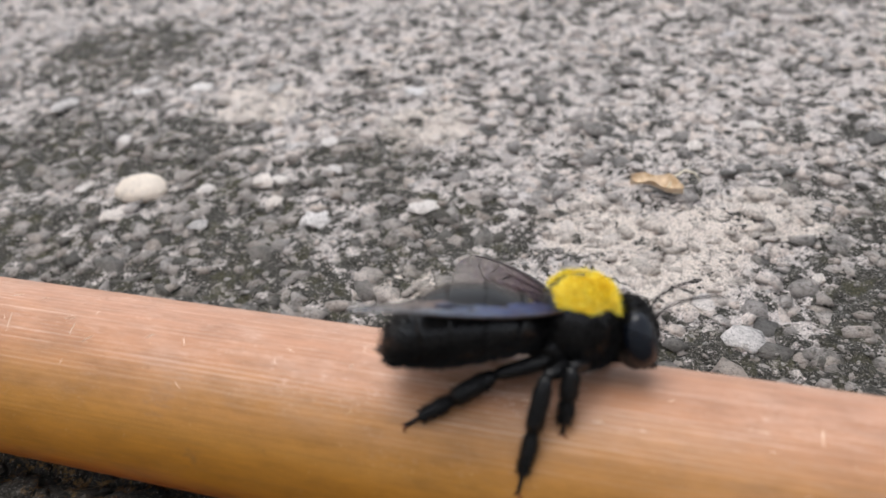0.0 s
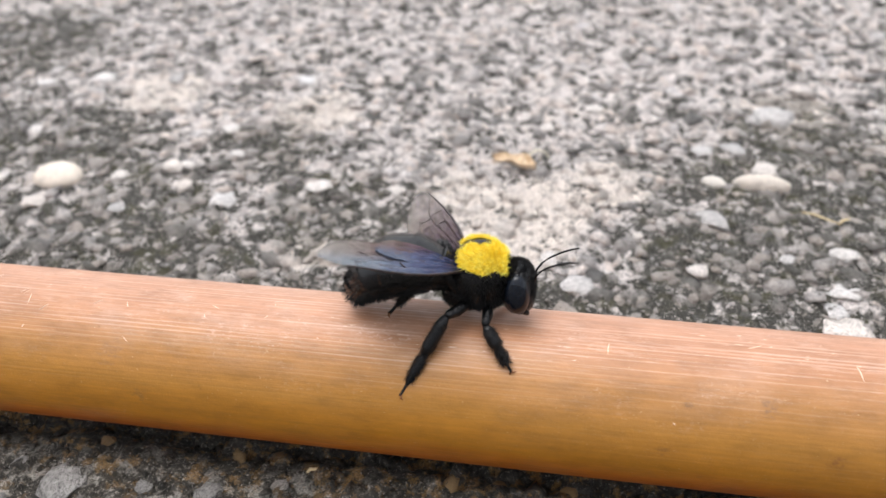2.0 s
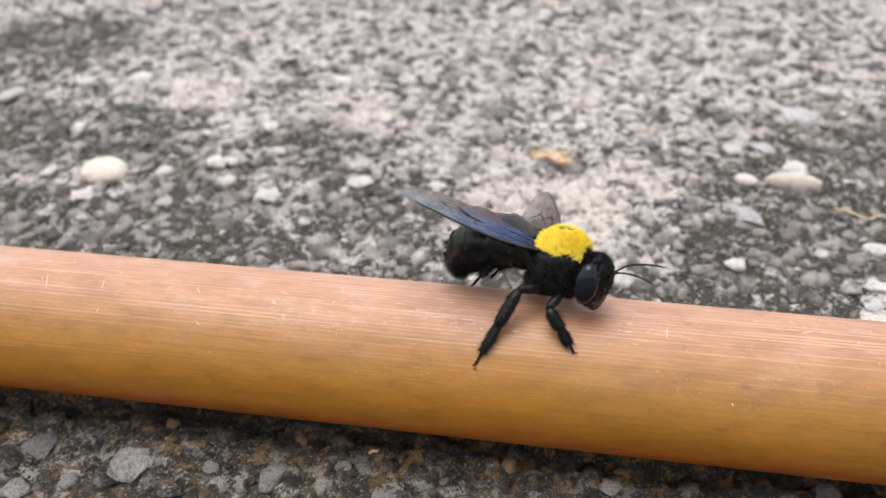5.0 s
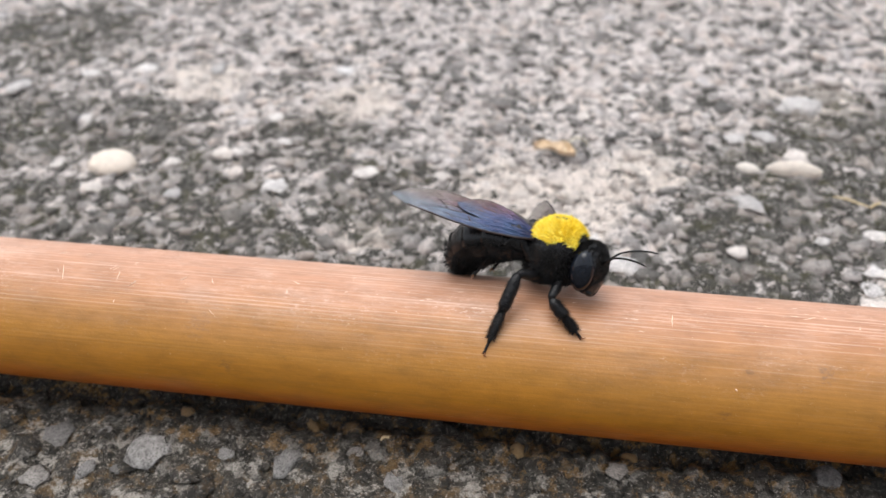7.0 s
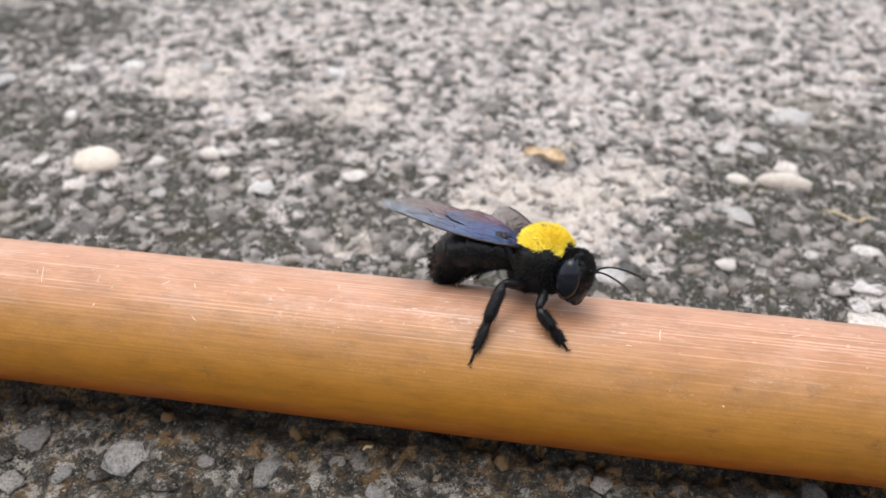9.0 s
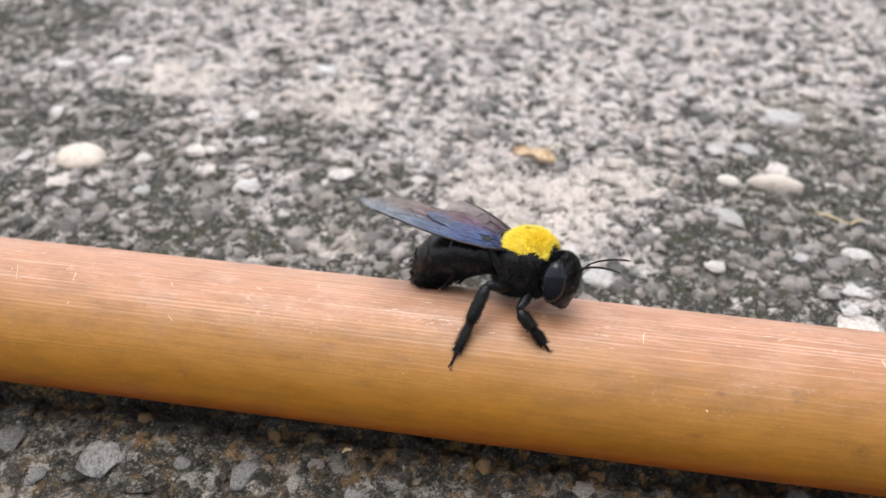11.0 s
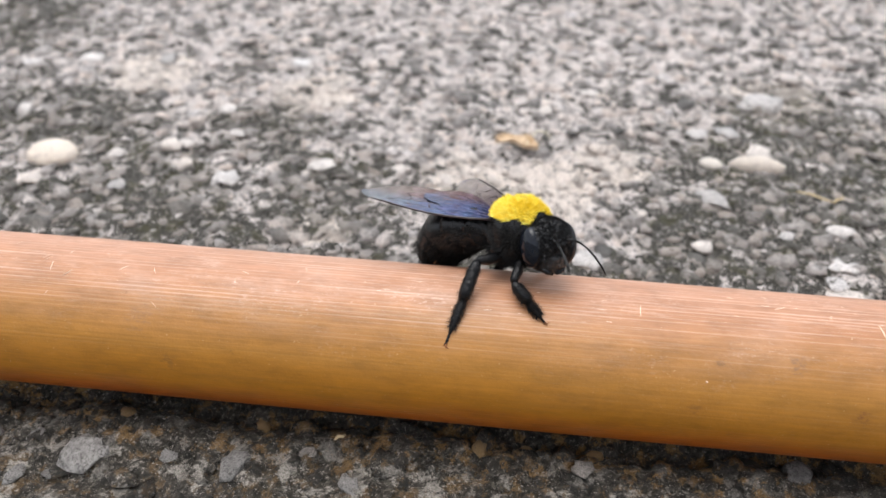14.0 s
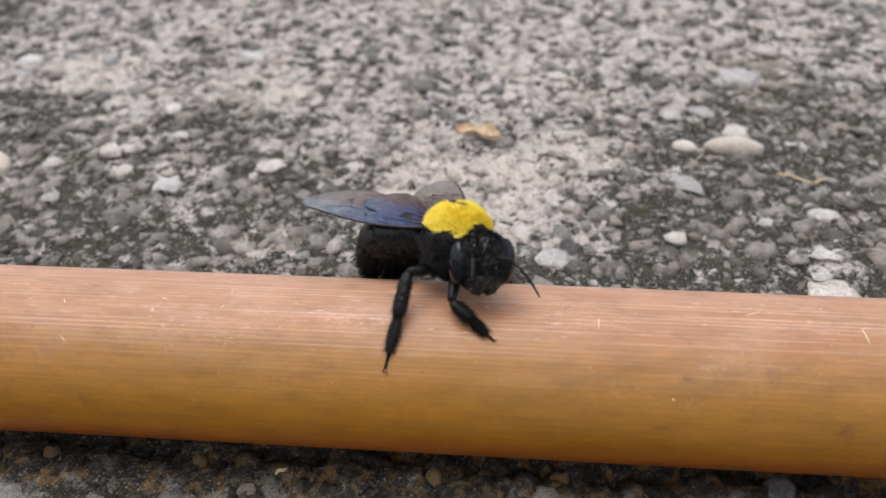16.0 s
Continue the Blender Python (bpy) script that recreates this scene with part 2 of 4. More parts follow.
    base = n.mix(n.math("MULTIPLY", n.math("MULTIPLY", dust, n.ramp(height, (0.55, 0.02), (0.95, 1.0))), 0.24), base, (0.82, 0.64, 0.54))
    specks = n.ramp(n.noise(2600, 3, 0.7), (0.69, 0.0), (0.73, 1.0))
    base = n.mix(n.math("MULTIPLY", specks, 0.5), base, (0.92, 0.70, 0.45))
    dirt = n.ramp(n.noise(1.0, 5, 0.75, stretch=(420, 700, 700)), (0.665, 0.0), (0.72, 1.0))
    base = n.mix(n.math("MULTIPLY", dirt, 0.5), base, (0.20, 0.09, 0.03))
    # a few smudges of grime
    grime = n.noise(1.0, 5, 0.8, stretch=(700, 1500, 1500))
    for x, angle_at, size, tone in ((2.35, 131, 0.22, (0.18, 0.10, 0.06)), (3.31, 129, 0.32, (0.20, 0.12, 0.08)), (-4.77, 166, 0.3, (0.22, 0.10, 0.03)), (4.11, 160, 0.3, (0.18, 0.06, 0.03)),
                                    (2.14, 163, 0.3, (0.24, 0.10, 0.03)), (-5.2, 136, 0.5, (0.30, 0.16, 0.08))):
        centre = (x * 0.01, 0.011 * math.cos(radians(angle_at)), 0.011 * math.sin(radians(angle_at)))
        d = n.node("ShaderNodeVectorMath", 1, {"operation": "DISTANCE"}, i0=n.coords, i1=centre)
        near = n.math("SUBTRACT", 1.0, n.math("MINIMUM", n.math("DIVIDE", d, size * 0.01), 1.0))
        mask = n.ramp(n.math("MULTIPLY", n.math("POWER", near, 0.5), grime), (0.42, 0.0), (0.52, 1.0))
        base = n.mix(n.math("MULTIPLY", mask, 0.55), base, tone)
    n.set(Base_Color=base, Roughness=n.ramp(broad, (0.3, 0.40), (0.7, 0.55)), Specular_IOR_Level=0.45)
    n.bump(n.mix(0.5, hair, n.noise(2500, 3)), 0.14, 0.0003)
    return n.mat


def plain(name, low, high, rough, scale=900, bump=0.2, **more):
    n = Nodes(name)
    fine = n.noise(scale, 4, 0.6)
    n.set(Base_Color=n.ramp(fine, (0.3, low), (0.7, high)), Roughness=rough, **more)
    n.bump(fine, bump, 0.0003)
    return n.mat


def pitted(name):
    """Black shell covered with punctures and small bosses."""
    n = Nodes(name)
    pits, bosses = n.noise(2600, 3, 0.6), n.noise(700, 3, 0.6)
    n.set(Base_Color=n.ramp(pits, (0.3, (0.003, 0.003, 0.004)), (0.7, (0.010, 0.010, 0.011))), Roughness=0.2, Specular_IOR_Level=0.6)
    n.bump(n.math("ADD", bosses, n.math("MULTIPLY", n.ramp(pits, (0.40, 0.0), (0.52, 1.0)), 0.6)), 0.9, 0.0009)
    return n.mat


def fur(name, deep, mean, light):
    n = Nodes(name)
    hair = n.node("ShaderNodeNewGeometry", 8)
    tuft = n.noise(420, 3, 0.6)
    pick = n.math("ADD", n.math("MULTIPLY", hair, 0.45), n.math("MULTIPLY", tuft, 0.55))
    n.set(Base_Color=n.ramp(pick, (0.24, deep), (0.44, mean), (0.72, light)), Roughness=0.6)
    return n.mat


def wing_material(name, side):
    n = Nodes(name)
    sep = n.tree.nodes.new("ShaderNodeSeparateXYZ")
    n.put(sep.inputs[0], n.coords)
    along = n.math("MULTIPLY", sep.outputs["X"], 52.0)
    tone = n.noise(420, 3, 0.6)
    wobble = n.math("MULTIPLY", n.math("SUBTRACT", tone, 0.5), 0.6)
    if side < 0:
        front = n.ramp(n.math("ADD", along, wobble), (0.05, (0.018, 0.028, 0.060)), (0.35, (0.045, 0.070, 0.125)), (0.62, (0.10, 0.135, 0.18)), (0.95, (0.24, 0.29, 0.32)))
    else:
        front = n.ramp(n.math("ADD", along, wobble), (0.05, (0.022, 0.016, 0.016)), (0.4, (0.065, 0.050, 0.047)), (0.95, (0.22, 0.205, 0.19)))
    rear = n.ramp(n.math("ADD", along, wobble), (0.05, (0.024, 0.018, 0.019)), (0.4, (0.085, 0.062, 0.062)), (0.6, (0.130, 0.100, 0.095)), (0.95, (0.25, 0.24, 0.23)))
    chord = n.math("ADD", n.math("MULTIPLY", sep.outputs["Y"], -side * 260.0), n.math("MULTIPLY", wobble, 0.5))
    colour = n.mix(n.ramp(chord, (0.26, 0.0), (0.75, 1.0)), front, rear)
    clear = ((0.35, 0.96), (0.72, 0.82), (1.0, 0.42)) if side < 0 else ((0.34, 0.95), (0.60, 0.68), (1.0, 0.48))
    film = n.math("ADD", n.math("ADD", 268.0, n.math("MULTIPLY", tone, 40.0)), n.math("MULTIPLY", n.ramp(chord, (0.4, 0.0), (1.0, 1.0)), -30.0))
    n.set(Base_Color=colour, Roughness=0.22, Specular_IOR_Level=0.85, Thin_Film_Thickness=film, Thin_Film_IOR=1.56,
          Alpha=n.ramp(along, *clear))
    n.bump(n.noise(1.0, 3, 0.6, stretch=(700, 2600, 900)), 0.8, 0.0005)
    return n.mat


CONCRETE = concrete_material()
GRAVEL = stone_material("mixed_gravel", (0.17, 0.16, 0.15), (0.85, 0.775, 0.74), dirty=0.85)
GRIT = stone_material("fine_grit", (0.03, 0.028, 0.024), (0.92, 0.86, 0.82), dirty=0.4)
PALE_STONE = stone_material("pale_pebble", (0.50, 0.475, 0.46), (0.78, 0.74, 0.715), True, 0.6, 0.6)
CREAM_STONE = stone_material("cream_pebble", (0.70, 0.635, 0.56), (0.78, 0.72, 0.65), True, 0.12)
GREY_STONE = stone_material("grey_pebble", (0.17, 0.16, 0.15), (0.36, 0.345, 0.33), True, 0.9, 0.85)
RUST_STONE = stone_material("rusty_pebble", (0.24, 0.15, 0.07), (0.40, 0.26, 0.12), True)
BAMBOO = bamboo_material()
BAMBOO_CUT = plain("cut_bamboo", (0.35, 0.22, 0.10), (0.55, 0.38, 0.20), 0.8)
FIBRE = plain("pale_bamboo_fibre", (0.80, 0.60, 0.44), (0.9, 0.74, 0.6), 0.7)
CHITIN = plain("black_chitin", (0.004, 0.004, 0.005), (0.012, 0.011, 0.011), 0.2, 2600, 0.15, Specular_IOR_Level=0.34)
PLATE_CHITIN = plain("black_plate_chitin", (0.004, 0.004, 0.005), (0.012, 0.011, 0.011), 0.22, 3200, 0.15, Specular_IOR_Level=0.32)
FACE_CHITIN = pitted("pitted_black_chitin")
LEG_CHITIN = plain("black_leg_chitin", (0.003, 0.003, 0.0035), (0.008, 0.008, 0.009), 0.26, 1900, 0.7, Specular_IOR_Level=0.3)
CLAW = plain("brown_claw", (0.14, 0.05, 0.02), (0.28, 0.11, 0.04), 0.25, 2600)
BLACK_FUR = plain("black_hair", (0.004, 0.004, 0.004), (0.012, 0.011, 0.011), 0.5, 900, 0.0, Specular_IOR_Level=0.15)
YELLOW_FUR = fur("yellow_hair", (0.74, 0.48, 0.005), (0.97, 0.75, 0.02), (1.0, 0.92, 0.22))
GLINT_HAIR = plain("silvery_glint_hair", (0.45, 0.45, 0.45), (0.65, 0.64, 0.62), 0.4, 900, 0.0)
YELLOW_SKIN = plain("yellow_felt", (0.50, 0.34, 0.008), (0.72, 0.54, 0.02), 0.8, 1500, 0.5)
EYE = plain("dark_compound_eye", (0.004, 0.005, 0.008), (0.008, 0.011, 0.018), 0.06, 5000, 0.04, Specular_IOR_Level=0.36)
WING = {1: wing_material("smoky_wing_left", 1), -1: wing_material("smoky_wing_right", -1)}
VEIN = plain("dark_wing_vein", (0.012, 0.010, 0.012), (0.05, 0.032, 0.03), 0.35)
DRY_LEAF = plain("dry_leaf", (0.46, 0.32, 0.19), (0.90, 0.76, 0.58), 0.75, 420, 0.8)
STRAW = plain("dry_straw", (0.45, 0.34, 0.18), (0.66, 0.54, 0.34), 0.7)
PALE_STRAW = plain("bleached_stalk", (0.60, 0.54, 0.42), (0.82, 0.76, 0.62), 0.7)
PLASTER = plain("grey_plaster", (0.30, 0.29, 0.27), (0.40, 0.385, 0.36), 0.9, 30)

CM = 0.01


# ---- mesh helpers (all sizes in centimetres) ----
def mesh_of(name, verts, faces, smooth=True):
    me = bpy.data.meshes.new(name)
    v = np.asarray(verts, float) * CM
    if isinstance(faces, np.ndarray):
        k = faces.shape[1]
        me.vertices.add(len(v))
        me.vertices.foreach_set("co", v.ravel())
        me.loops.add(faces.size)
        me.loops.foreach_set("vertex_index", faces.astype(np.int32).ravel())
        me.polygons.add(len(faces))
        me.polygons.foreach_set("loop_start", np.arange(0, faces.size, k, dtype=np.int32))
        me.polygons.foreach_set("loop_total", np.full(len(faces), k, dtype=np.int32))
        me.update(calc_edges=True)
    else:
        me.from_pydata([tuple(p) for p in v], [], faces)
    me.polygons.foreach_set("use_smooth", np.full(len(me.polygons), smooth))
    me.update()
    return me


def part(name, shape, material, parent=None, label="", at=None, smooth=True):
    me = mesh_of(name, shape[0], shape[1], smooth)
    me.materials.append(material)
    ob = new(name, me)
    ob.parent = parent
    if at:
        ob.location = [c * CM for c in at]
    return tagged(ob, label)


def joined(*shapes):
    verts, faces, k = [], [], 0
    for v, f in shapes:
        verts += [tuple(p) for p in v]
        faces += [tuple(i + k for i in q) for q in f]
        k += len(v)
    return verts, faces


def tube(points, radii, segs=12, squash=1.0, up=(0, 0, 1)):
    """A closed tube along points; radii one for each; squash: thickness along up."""
    pts = [Vector(p) for p in points]
    verts, faces = [], []
    for i, p in enumerate(pts):
        d = (pts[min(i + 1, len(pts) - 1)] - pts[max(i - 1, 0)]).normalized()
        side = d.cross(Vector(up))
        side = side.normalized() if side.length > 1e-4 else Vector((0, 1, 0))
        top = side.cross(d)
        for k in range(segs):
            a = 2 * math.pi * k / segs
            verts.append(tuple(p + radii[i] * (math.cos(a) * side + squash * math.sin(a) * top)))
    for i in range(len(pts) - 1):
        for k in range(segs):
            a, b = i * segs + k, i * segs + (k + 1) % segs
            faces.append((a, b, b + segs, a + segs))
    faces.append(tuple(reversed(range(segs))))
    faces.append(tuple(range((len(pts) - 1) * segs, len(pts) * segs)))
    return verts, faces


def ellipsoid(centre, radii, rings=14, segs=22, rough=0.0, seed=0.0, turn=None):
    verts, faces = [], []
    for i in range(rings + 1):
        th = math.pi * i / rings
        for k in range(segs):
            ph = 2 * math.pi * k / segs
            d = Vector((math.sin(th) * math.cos(ph), math.sin(th) * math.sin(ph), math.cos(th)))
            s = 1 + rough * noise.noise(d * 2.3 + Vector((seed, seed, 0)))
            p = Vector((d.x * radii[0], d.y * radii[1], d.z * radii[2])) * s
            verts.append(tuple((turn @ p if turn else p) + Vector(centre)))
    for i in range(rings):
        for k in range(segs):
            a, b = i * segs + k, i * segs + (k + 1) % segs
            faces.append((a, a + segs, b + segs, b))
    return verts, faces


def hairs(roots, rng, length, width, lean=(0, 0, 0), spread=0.35):
    """Fine three-sided spikes; roots are pairs of place and normal."""
    verts, faces = [], []
    for p, nrm in roots:
        d = (nrm + Vector(lean) + spread * Vector((rng.gauss(0, 1), rng.gauss(0, 1), rng.gauss(0, 1)))).normalized()
        ln = length * rng.uniform(0.6, 1.25)
        a = d.orthogonal().normalized()
        b = d.cross(a)
        k = len(verts)
        for j in range(3):
            c = 2 * math.pi * j / 3
            verts.append(tuple(p + width * (math.cos(c) * a + math.sin(c) * b)))
        verts.append(tuple(p + ln * d))
        faces += [(k, k + 1, k + 3), (k + 1, k + 2, k + 3), (k + 2, k, k + 3)]
    return verts, faces


def roots_on(centre, radii, count, rng, keep):
    out = []
    while len(out) < count:
        d = Vector((rng.gauss(0, 1), rng.gauss(0, 1), rng.gauss(0, 1))).normalized()
        if keep(d):
            p = Vector(centre) + Vector((d.x * radii[0], d.y * radii[1], d.z * radii[2]))
            out.append((p, Vector((d.x / radii[0], d.y / radii[1], d.z / radii[2])).normalized()))
    return out


# ---- ground: one rough sheet of concrete to the horizon ----
def lattice(px, py, cell, seed):
    """Smooth value noise on arrays of points, 0 to 1."""
    rs = np.random.RandomState(seed)
    table = rs.rand(256, 256)
    u, v = px / cell + 1000.0, py / cell + 1000.0
    i, j = np.floor(u).astype(int), np.floor(v).astype(int)
    a, b = u - i, v - j
    a, b = a * a * (3 - 2 * a), b * b * (3 - 2 * b)
    g = lambda m, n: table[m % 256, n % 256]
    return (g(i, j) * (1 - a) + g(i + 1, j) * a) * (1 - b) + (g(i, j + 1) * (1 - a) + g(i + 1, j + 1) * a) * b


def relief(px, py):
    """Height of the concrete in centimetres; near zero at its crests, with a hollow added under the pole's front to
    deepen the shade there.
    """
    h = 0.10 * (lattice(px, py, 1.1, 1) - 0.5) + 0.10 * (lattice(px, py, 0.42, 2) - 0.5)
    h += 0.09 * (lattice(px, py, 0.19, 3) - 0.5) + 0.05 * (lattice(px, py, 0.09, 4) - 0.5)
    h -= 0.26 * np.exp(-((py + 0.55 + 0.1 * np.sin(1.3 * px)) / 0.24) ** 2)
    return h - 0.09


def build_ground():
    def axis(lo, hi, step):
        inner = np.arange(lo, hi, step)
        grow = np.cumsum(step * 1.28 ** np.arange(1, 40))
        grow = grow[grow < 6000]
        return np.concatenate([lo - grow[::-1], inner, inner[-1] + grow])

    xs, ys = axis(-25, 15, 0.075), axis(-4.5, 20, 0.075)
    gx, gy = np.meshgrid(xs, ys)
    far = np.clip((np.maximum(np.abs(gx + 5) - 20, np.abs(gy - 8) - 12.5)) / 10, 0, 1)
    gz = relief(gx, gy) * (1 - far) - 0.09 * far
    verts = np.stack([gx.ravel(), gy.ravel(), gz.ravel()], 1)
    w = len(xs)
    idx = np.arange(len(ys) * w).reshape(len(ys), w)
    faces = np.stack([idx[:-1, :-1].ravel(), idx[:-1, 1:].ravel(), idx[1:, 1:].ravel(), idx[1:, :-1].ravel()], 1)
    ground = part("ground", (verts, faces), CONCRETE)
    return tagged(ground, "rough weathered grey concrete with exposed gravel and algae", "concrete", kind="structure")


def pebble_shapes(count, level, seed, edge):
    shapes = []
    for i in range(count):
        bm = bmesh.new()
        bmesh.ops.create_icosphere(bm, subdivisions=level, radius=1.0)
        for v in bm.verts:
            v.co *= 1 + 0.55 * noise.noise(v.co * 1.2 + Vector((seed + 7.3 * i, 1.7 * i, 0))) + edge * noise.noise(v.co * 2.6 + Vector((0, seed + 3.1 * i, 2)))
        bm.verts.ensure_lookup_table()
        v = np.array([v.co[:] for v in bm.verts])
        f = np.array([[q.index for q in p.verts] for p in bm.faces])
        bm.free()
        shapes.append((v, f))
    return shapes


def scatter(name, count, shapes, lo, hi, power, seed, material, region, label, sink):
    rs = np.random.RandomState(seed)
    verts, faces, k = [], [], 0
    x0, x1, y0, y1 = region
    py = y0 + (y1 - y0) * (np.sqrt(0.16 + 0.84 * rs.rand(count)) - 0.4) / 0.6
    spread = 0.45 + 0.55 * (py - y0) / (y1 - y0)
    mid = -1.0 + (0.5 * (x0 + x1) + 1.0) * (py - y0) / (y1 - y0)
    px = mid + spread * 0.5 * (x1 - x0) * rs.uniform(-1, 1, count)
    size = lo * (hi / lo) ** (rs.rand(count) ** power)
    base = relief(px, py)
    turn, flat, stretch = rs.uniform(0, 6.283, count), rs.uniform(0.30, 0.62, count), rs.uniform(0.75, 1.5, count)
    tilt = rs.uniform(-0.22, 0.22, count)
    for i in range(count):
        v, f = shapes[i % len(shapes)]
        c, s = math.cos(turn[i]), math.sin(turn[i])
        x, y, z = v[:, 0] * stretch[i], v[:, 1], v[:, 2] * flat[i] + v[:, 0] * tilt[i]
        verts.append(np.stack([px[i] + size[i] * (c * x - s * y), py[i] + size[i] * (s * x + c * y), base[i] + size[i] * (z * 1.0 - sink)], 1))
        faces.append(f + k)
        k += len(v)
    ob = part(name, (np.concatenate(verts), np.concatenate(faces)), material, smooth=True)
    return tagged(ob, label, "gravel", kind="stuff")


# ---- the pole ----
R = 1.1


def build_pole():
    ribs, per, segs = 118, 4, 472
    xs = np.linspace(-70, 70, 60)
    wall = 0.28
    rs = np.random.RandomState(5)
    rib_height = 0.0003 + 0.0011 * rs.rand(ribs)
    a = np.arange(segs) * 2 * math.pi / segs
    crest = np.array([rib_height[k // per] * math.sin(math.pi * (k % per + 0.5) / per) for k in range(segs)])
    verts = []
    for x in xs:
        r = R - 0.006 + crest + 0.004 * math.sin(0.21 * x + 1) + 0.003 * np.sin(2 * a + 0.1 * x)
        verts.append(np.stack([np.full(segs, x), r * np.cos(a), r * np.sin(a)], 1))
    outer = np.concatenate(verts)
    idx = np.arange(len(xs) * segs).reshape(len(xs), segs)
    nxt = np.roll(idx, -1, 1)
    faces = np.stack([idx[:-1].ravel(), nxt[:-1].ravel(), nxt[1:].ravel(), idx[1:].ravel()], 1)
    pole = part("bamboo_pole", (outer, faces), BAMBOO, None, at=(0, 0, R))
    tagged(pole, "smooth orange-tan bamboo pole with fine ridges lying on concrete", "pole")
    for x in (-70, 70):
        v, f = [], []
        for r in (R - 0.004, R - wall):
            v += [(x, r * math.cos(t), r * math.sin(t)) for t in a[::8]]
        n = len(a[::8])
        f = [(k, (k + 1) % n, n + (k + 1) % n, n + k) for k in range(n)]
        inner = [(x * 0.8, (R - wall) * math.cos(t), (R - wall) * math.sin(t)) for t in a[::8]]
        f += [(n + k, n + (k + 1) % n, 2 * n + (k + 1) % n, 2 * n + k) for k in range(n)]
        f.append(tuple(range(2 * n, 3 * n)))
        part("cut_end", (v + inner, f), BAMBOO_CUT, pole, "pale sawn end")
    return pole


def surface(x, angle, lift=0.0):
    """A point on the pole, in its own space; angle in degrees from +y over the top."""
    t = radians(angle)
    return Vector((x, (R + lift) * math.cos(t), (R + lift) * math.sin(t)))


def scratch(pole, x, angle, dx, dangle, width):
    """A lifted pale fibre along a nick."""
    pts = [surface(x + dx * s + 0.004 * math.sin(7 * s + x), angle + dangle * s, -0.55 * width) for s in (0, 0.25, 0.5, 0.75, 1)]
    shape = tube(pts, [width * w for w in (0.2, 0.9, 1.0, 0.8, 0.15)], 6)
    part("scratch", shape, FIBRE, pole, "pale scratch")


# ---- the bee ----
NECK = Vector((0.40, 0, -0.08))
WAIST = Vector((-0.36, 0, -0.06))
BODY = [
    # t, x, y, z, tilt away over the pole's far side, roll, pitch, yaw
    (0.0, -0.872, 0.349, 2.777, -20.0, -7.5, -8.9, 17.2),
    (0.5, -0.568, 0.361, 2.795, -13.0, -5.8, -6.4, 9.7),
    (1.0, -0.450, 0.350, 2.763, -9.3, -2.7, -3.5, 11.9),
    (1.5, -0.344, 0.359, 2.780, -10.0, -1.6, -5.1, 10.2),
    (2.0, -0.322, 0.386, 2.810, -15.0, -1.4, -6.7, 2.5),
    (2.5, -0.151, 0.418, 2.841, -20.0, -2.2, -4.9, -4.8),
    (3.0, -0.082, 0.413, 2.834, -20.7, -2.4, -5.2, -9.8),
    (3.5, -0.064, 0.405, 2.827, -21.3, -2.6, -5.5, -16.5),
    (4.0, -0.055, 0.394, 2.827, -22.0, -2.9, -4.5, -17.5),
    (6.5, -0.093, 0.432, 2.769, -27.0, -2.1, -6.5, -30.3),
    (7.0, -0.213, 0.433, 2.783, -27.0, -1.2, -6.2, -24.4),
    (8.0, -0.273, 0.483, 2.816, -27.0, -2.0, -7.0, -24.8),
    (10.5, -0.220, 0.452, 2.780, -27.0, -2.7, -7.9, -20.8),
    (11.0, -0.225, 0.449, 2.778, -27.0, -2.7, -8.2, -20.9),
    (12.5, -0.207, 0.471, 2.756, -27.0, -4.5, -7.9, -28.0),
    (13.0, -0.287, 0.520, 2.774, -27.0, -2.7, -8.6, -34.1),
    (13.5, -0.237, 0.517, 2.739, -27.0, -1.2, -10.2, -30.5),
    (14.0, -0.253, 0.596, 2.772, -27.0, -0.7, -11.5, -37.4),
    (14.5, -0.247, 0.529, 2.727, -27.0, -1.9, -7.3, -42.8),
    (15.0, -0.378, 0.534, 2.773, -27.0, -1.8, -5.6, -45.4),
    (15.5, -0.168, 0.469, 2.739, -27.0, -4.2, -1.8, -42.4),
    (16.0, -0.331, 0.543, 2.785, -27.0, -2.8, -5.2, -43.3),
]
HEAD = [  # t, pitch, yaw on the neck
    (0.0, 1, 1), (0.5, 2, -2), (1.0, 6, -7), (1.5, 7, -3), (2.0, 9, -3), (2.5, 12, -5), (3.0, 14, -4), (3.5, 15, -2), (4.0, 17, -3), (6.5, 19, 3), (7.0, 19, 1), (8.0, 20, 1), (10.5, 20, 1), (11.0, 19, 0), (12.5, 20, -4), (13.0, 20, 2), (13.5, 12, -14), (14.0, 10, -22), (14.5, 7, -26), (15.0, 9, -30), (15.5, 8, -37), (16.0, 7, -36),
]
ABDOMEN = [  # t, lift of its first plate over the back, bend from there to the tip
    (0.0, 23, 52), (0.5, 26, 58), (1.0, 28, 63), (1.5, 32, 80), (2.0, 37, 102), (2.5, 43, 118), (3.0, 44, 122), (4.0, 44, 122), (6.5, 42, 122), (7.0, 36, 116), (8.0, 34, 114),
    (10.5, 32, 112), (11.0, 32, 112), (12.5, 33, 110), (13.0, 31, 112), (13.5, 30, 112), (14.0, 28, 112), (14.5, 26, 114), (15.0, 22, 114), (16.0, 21, 114),
]
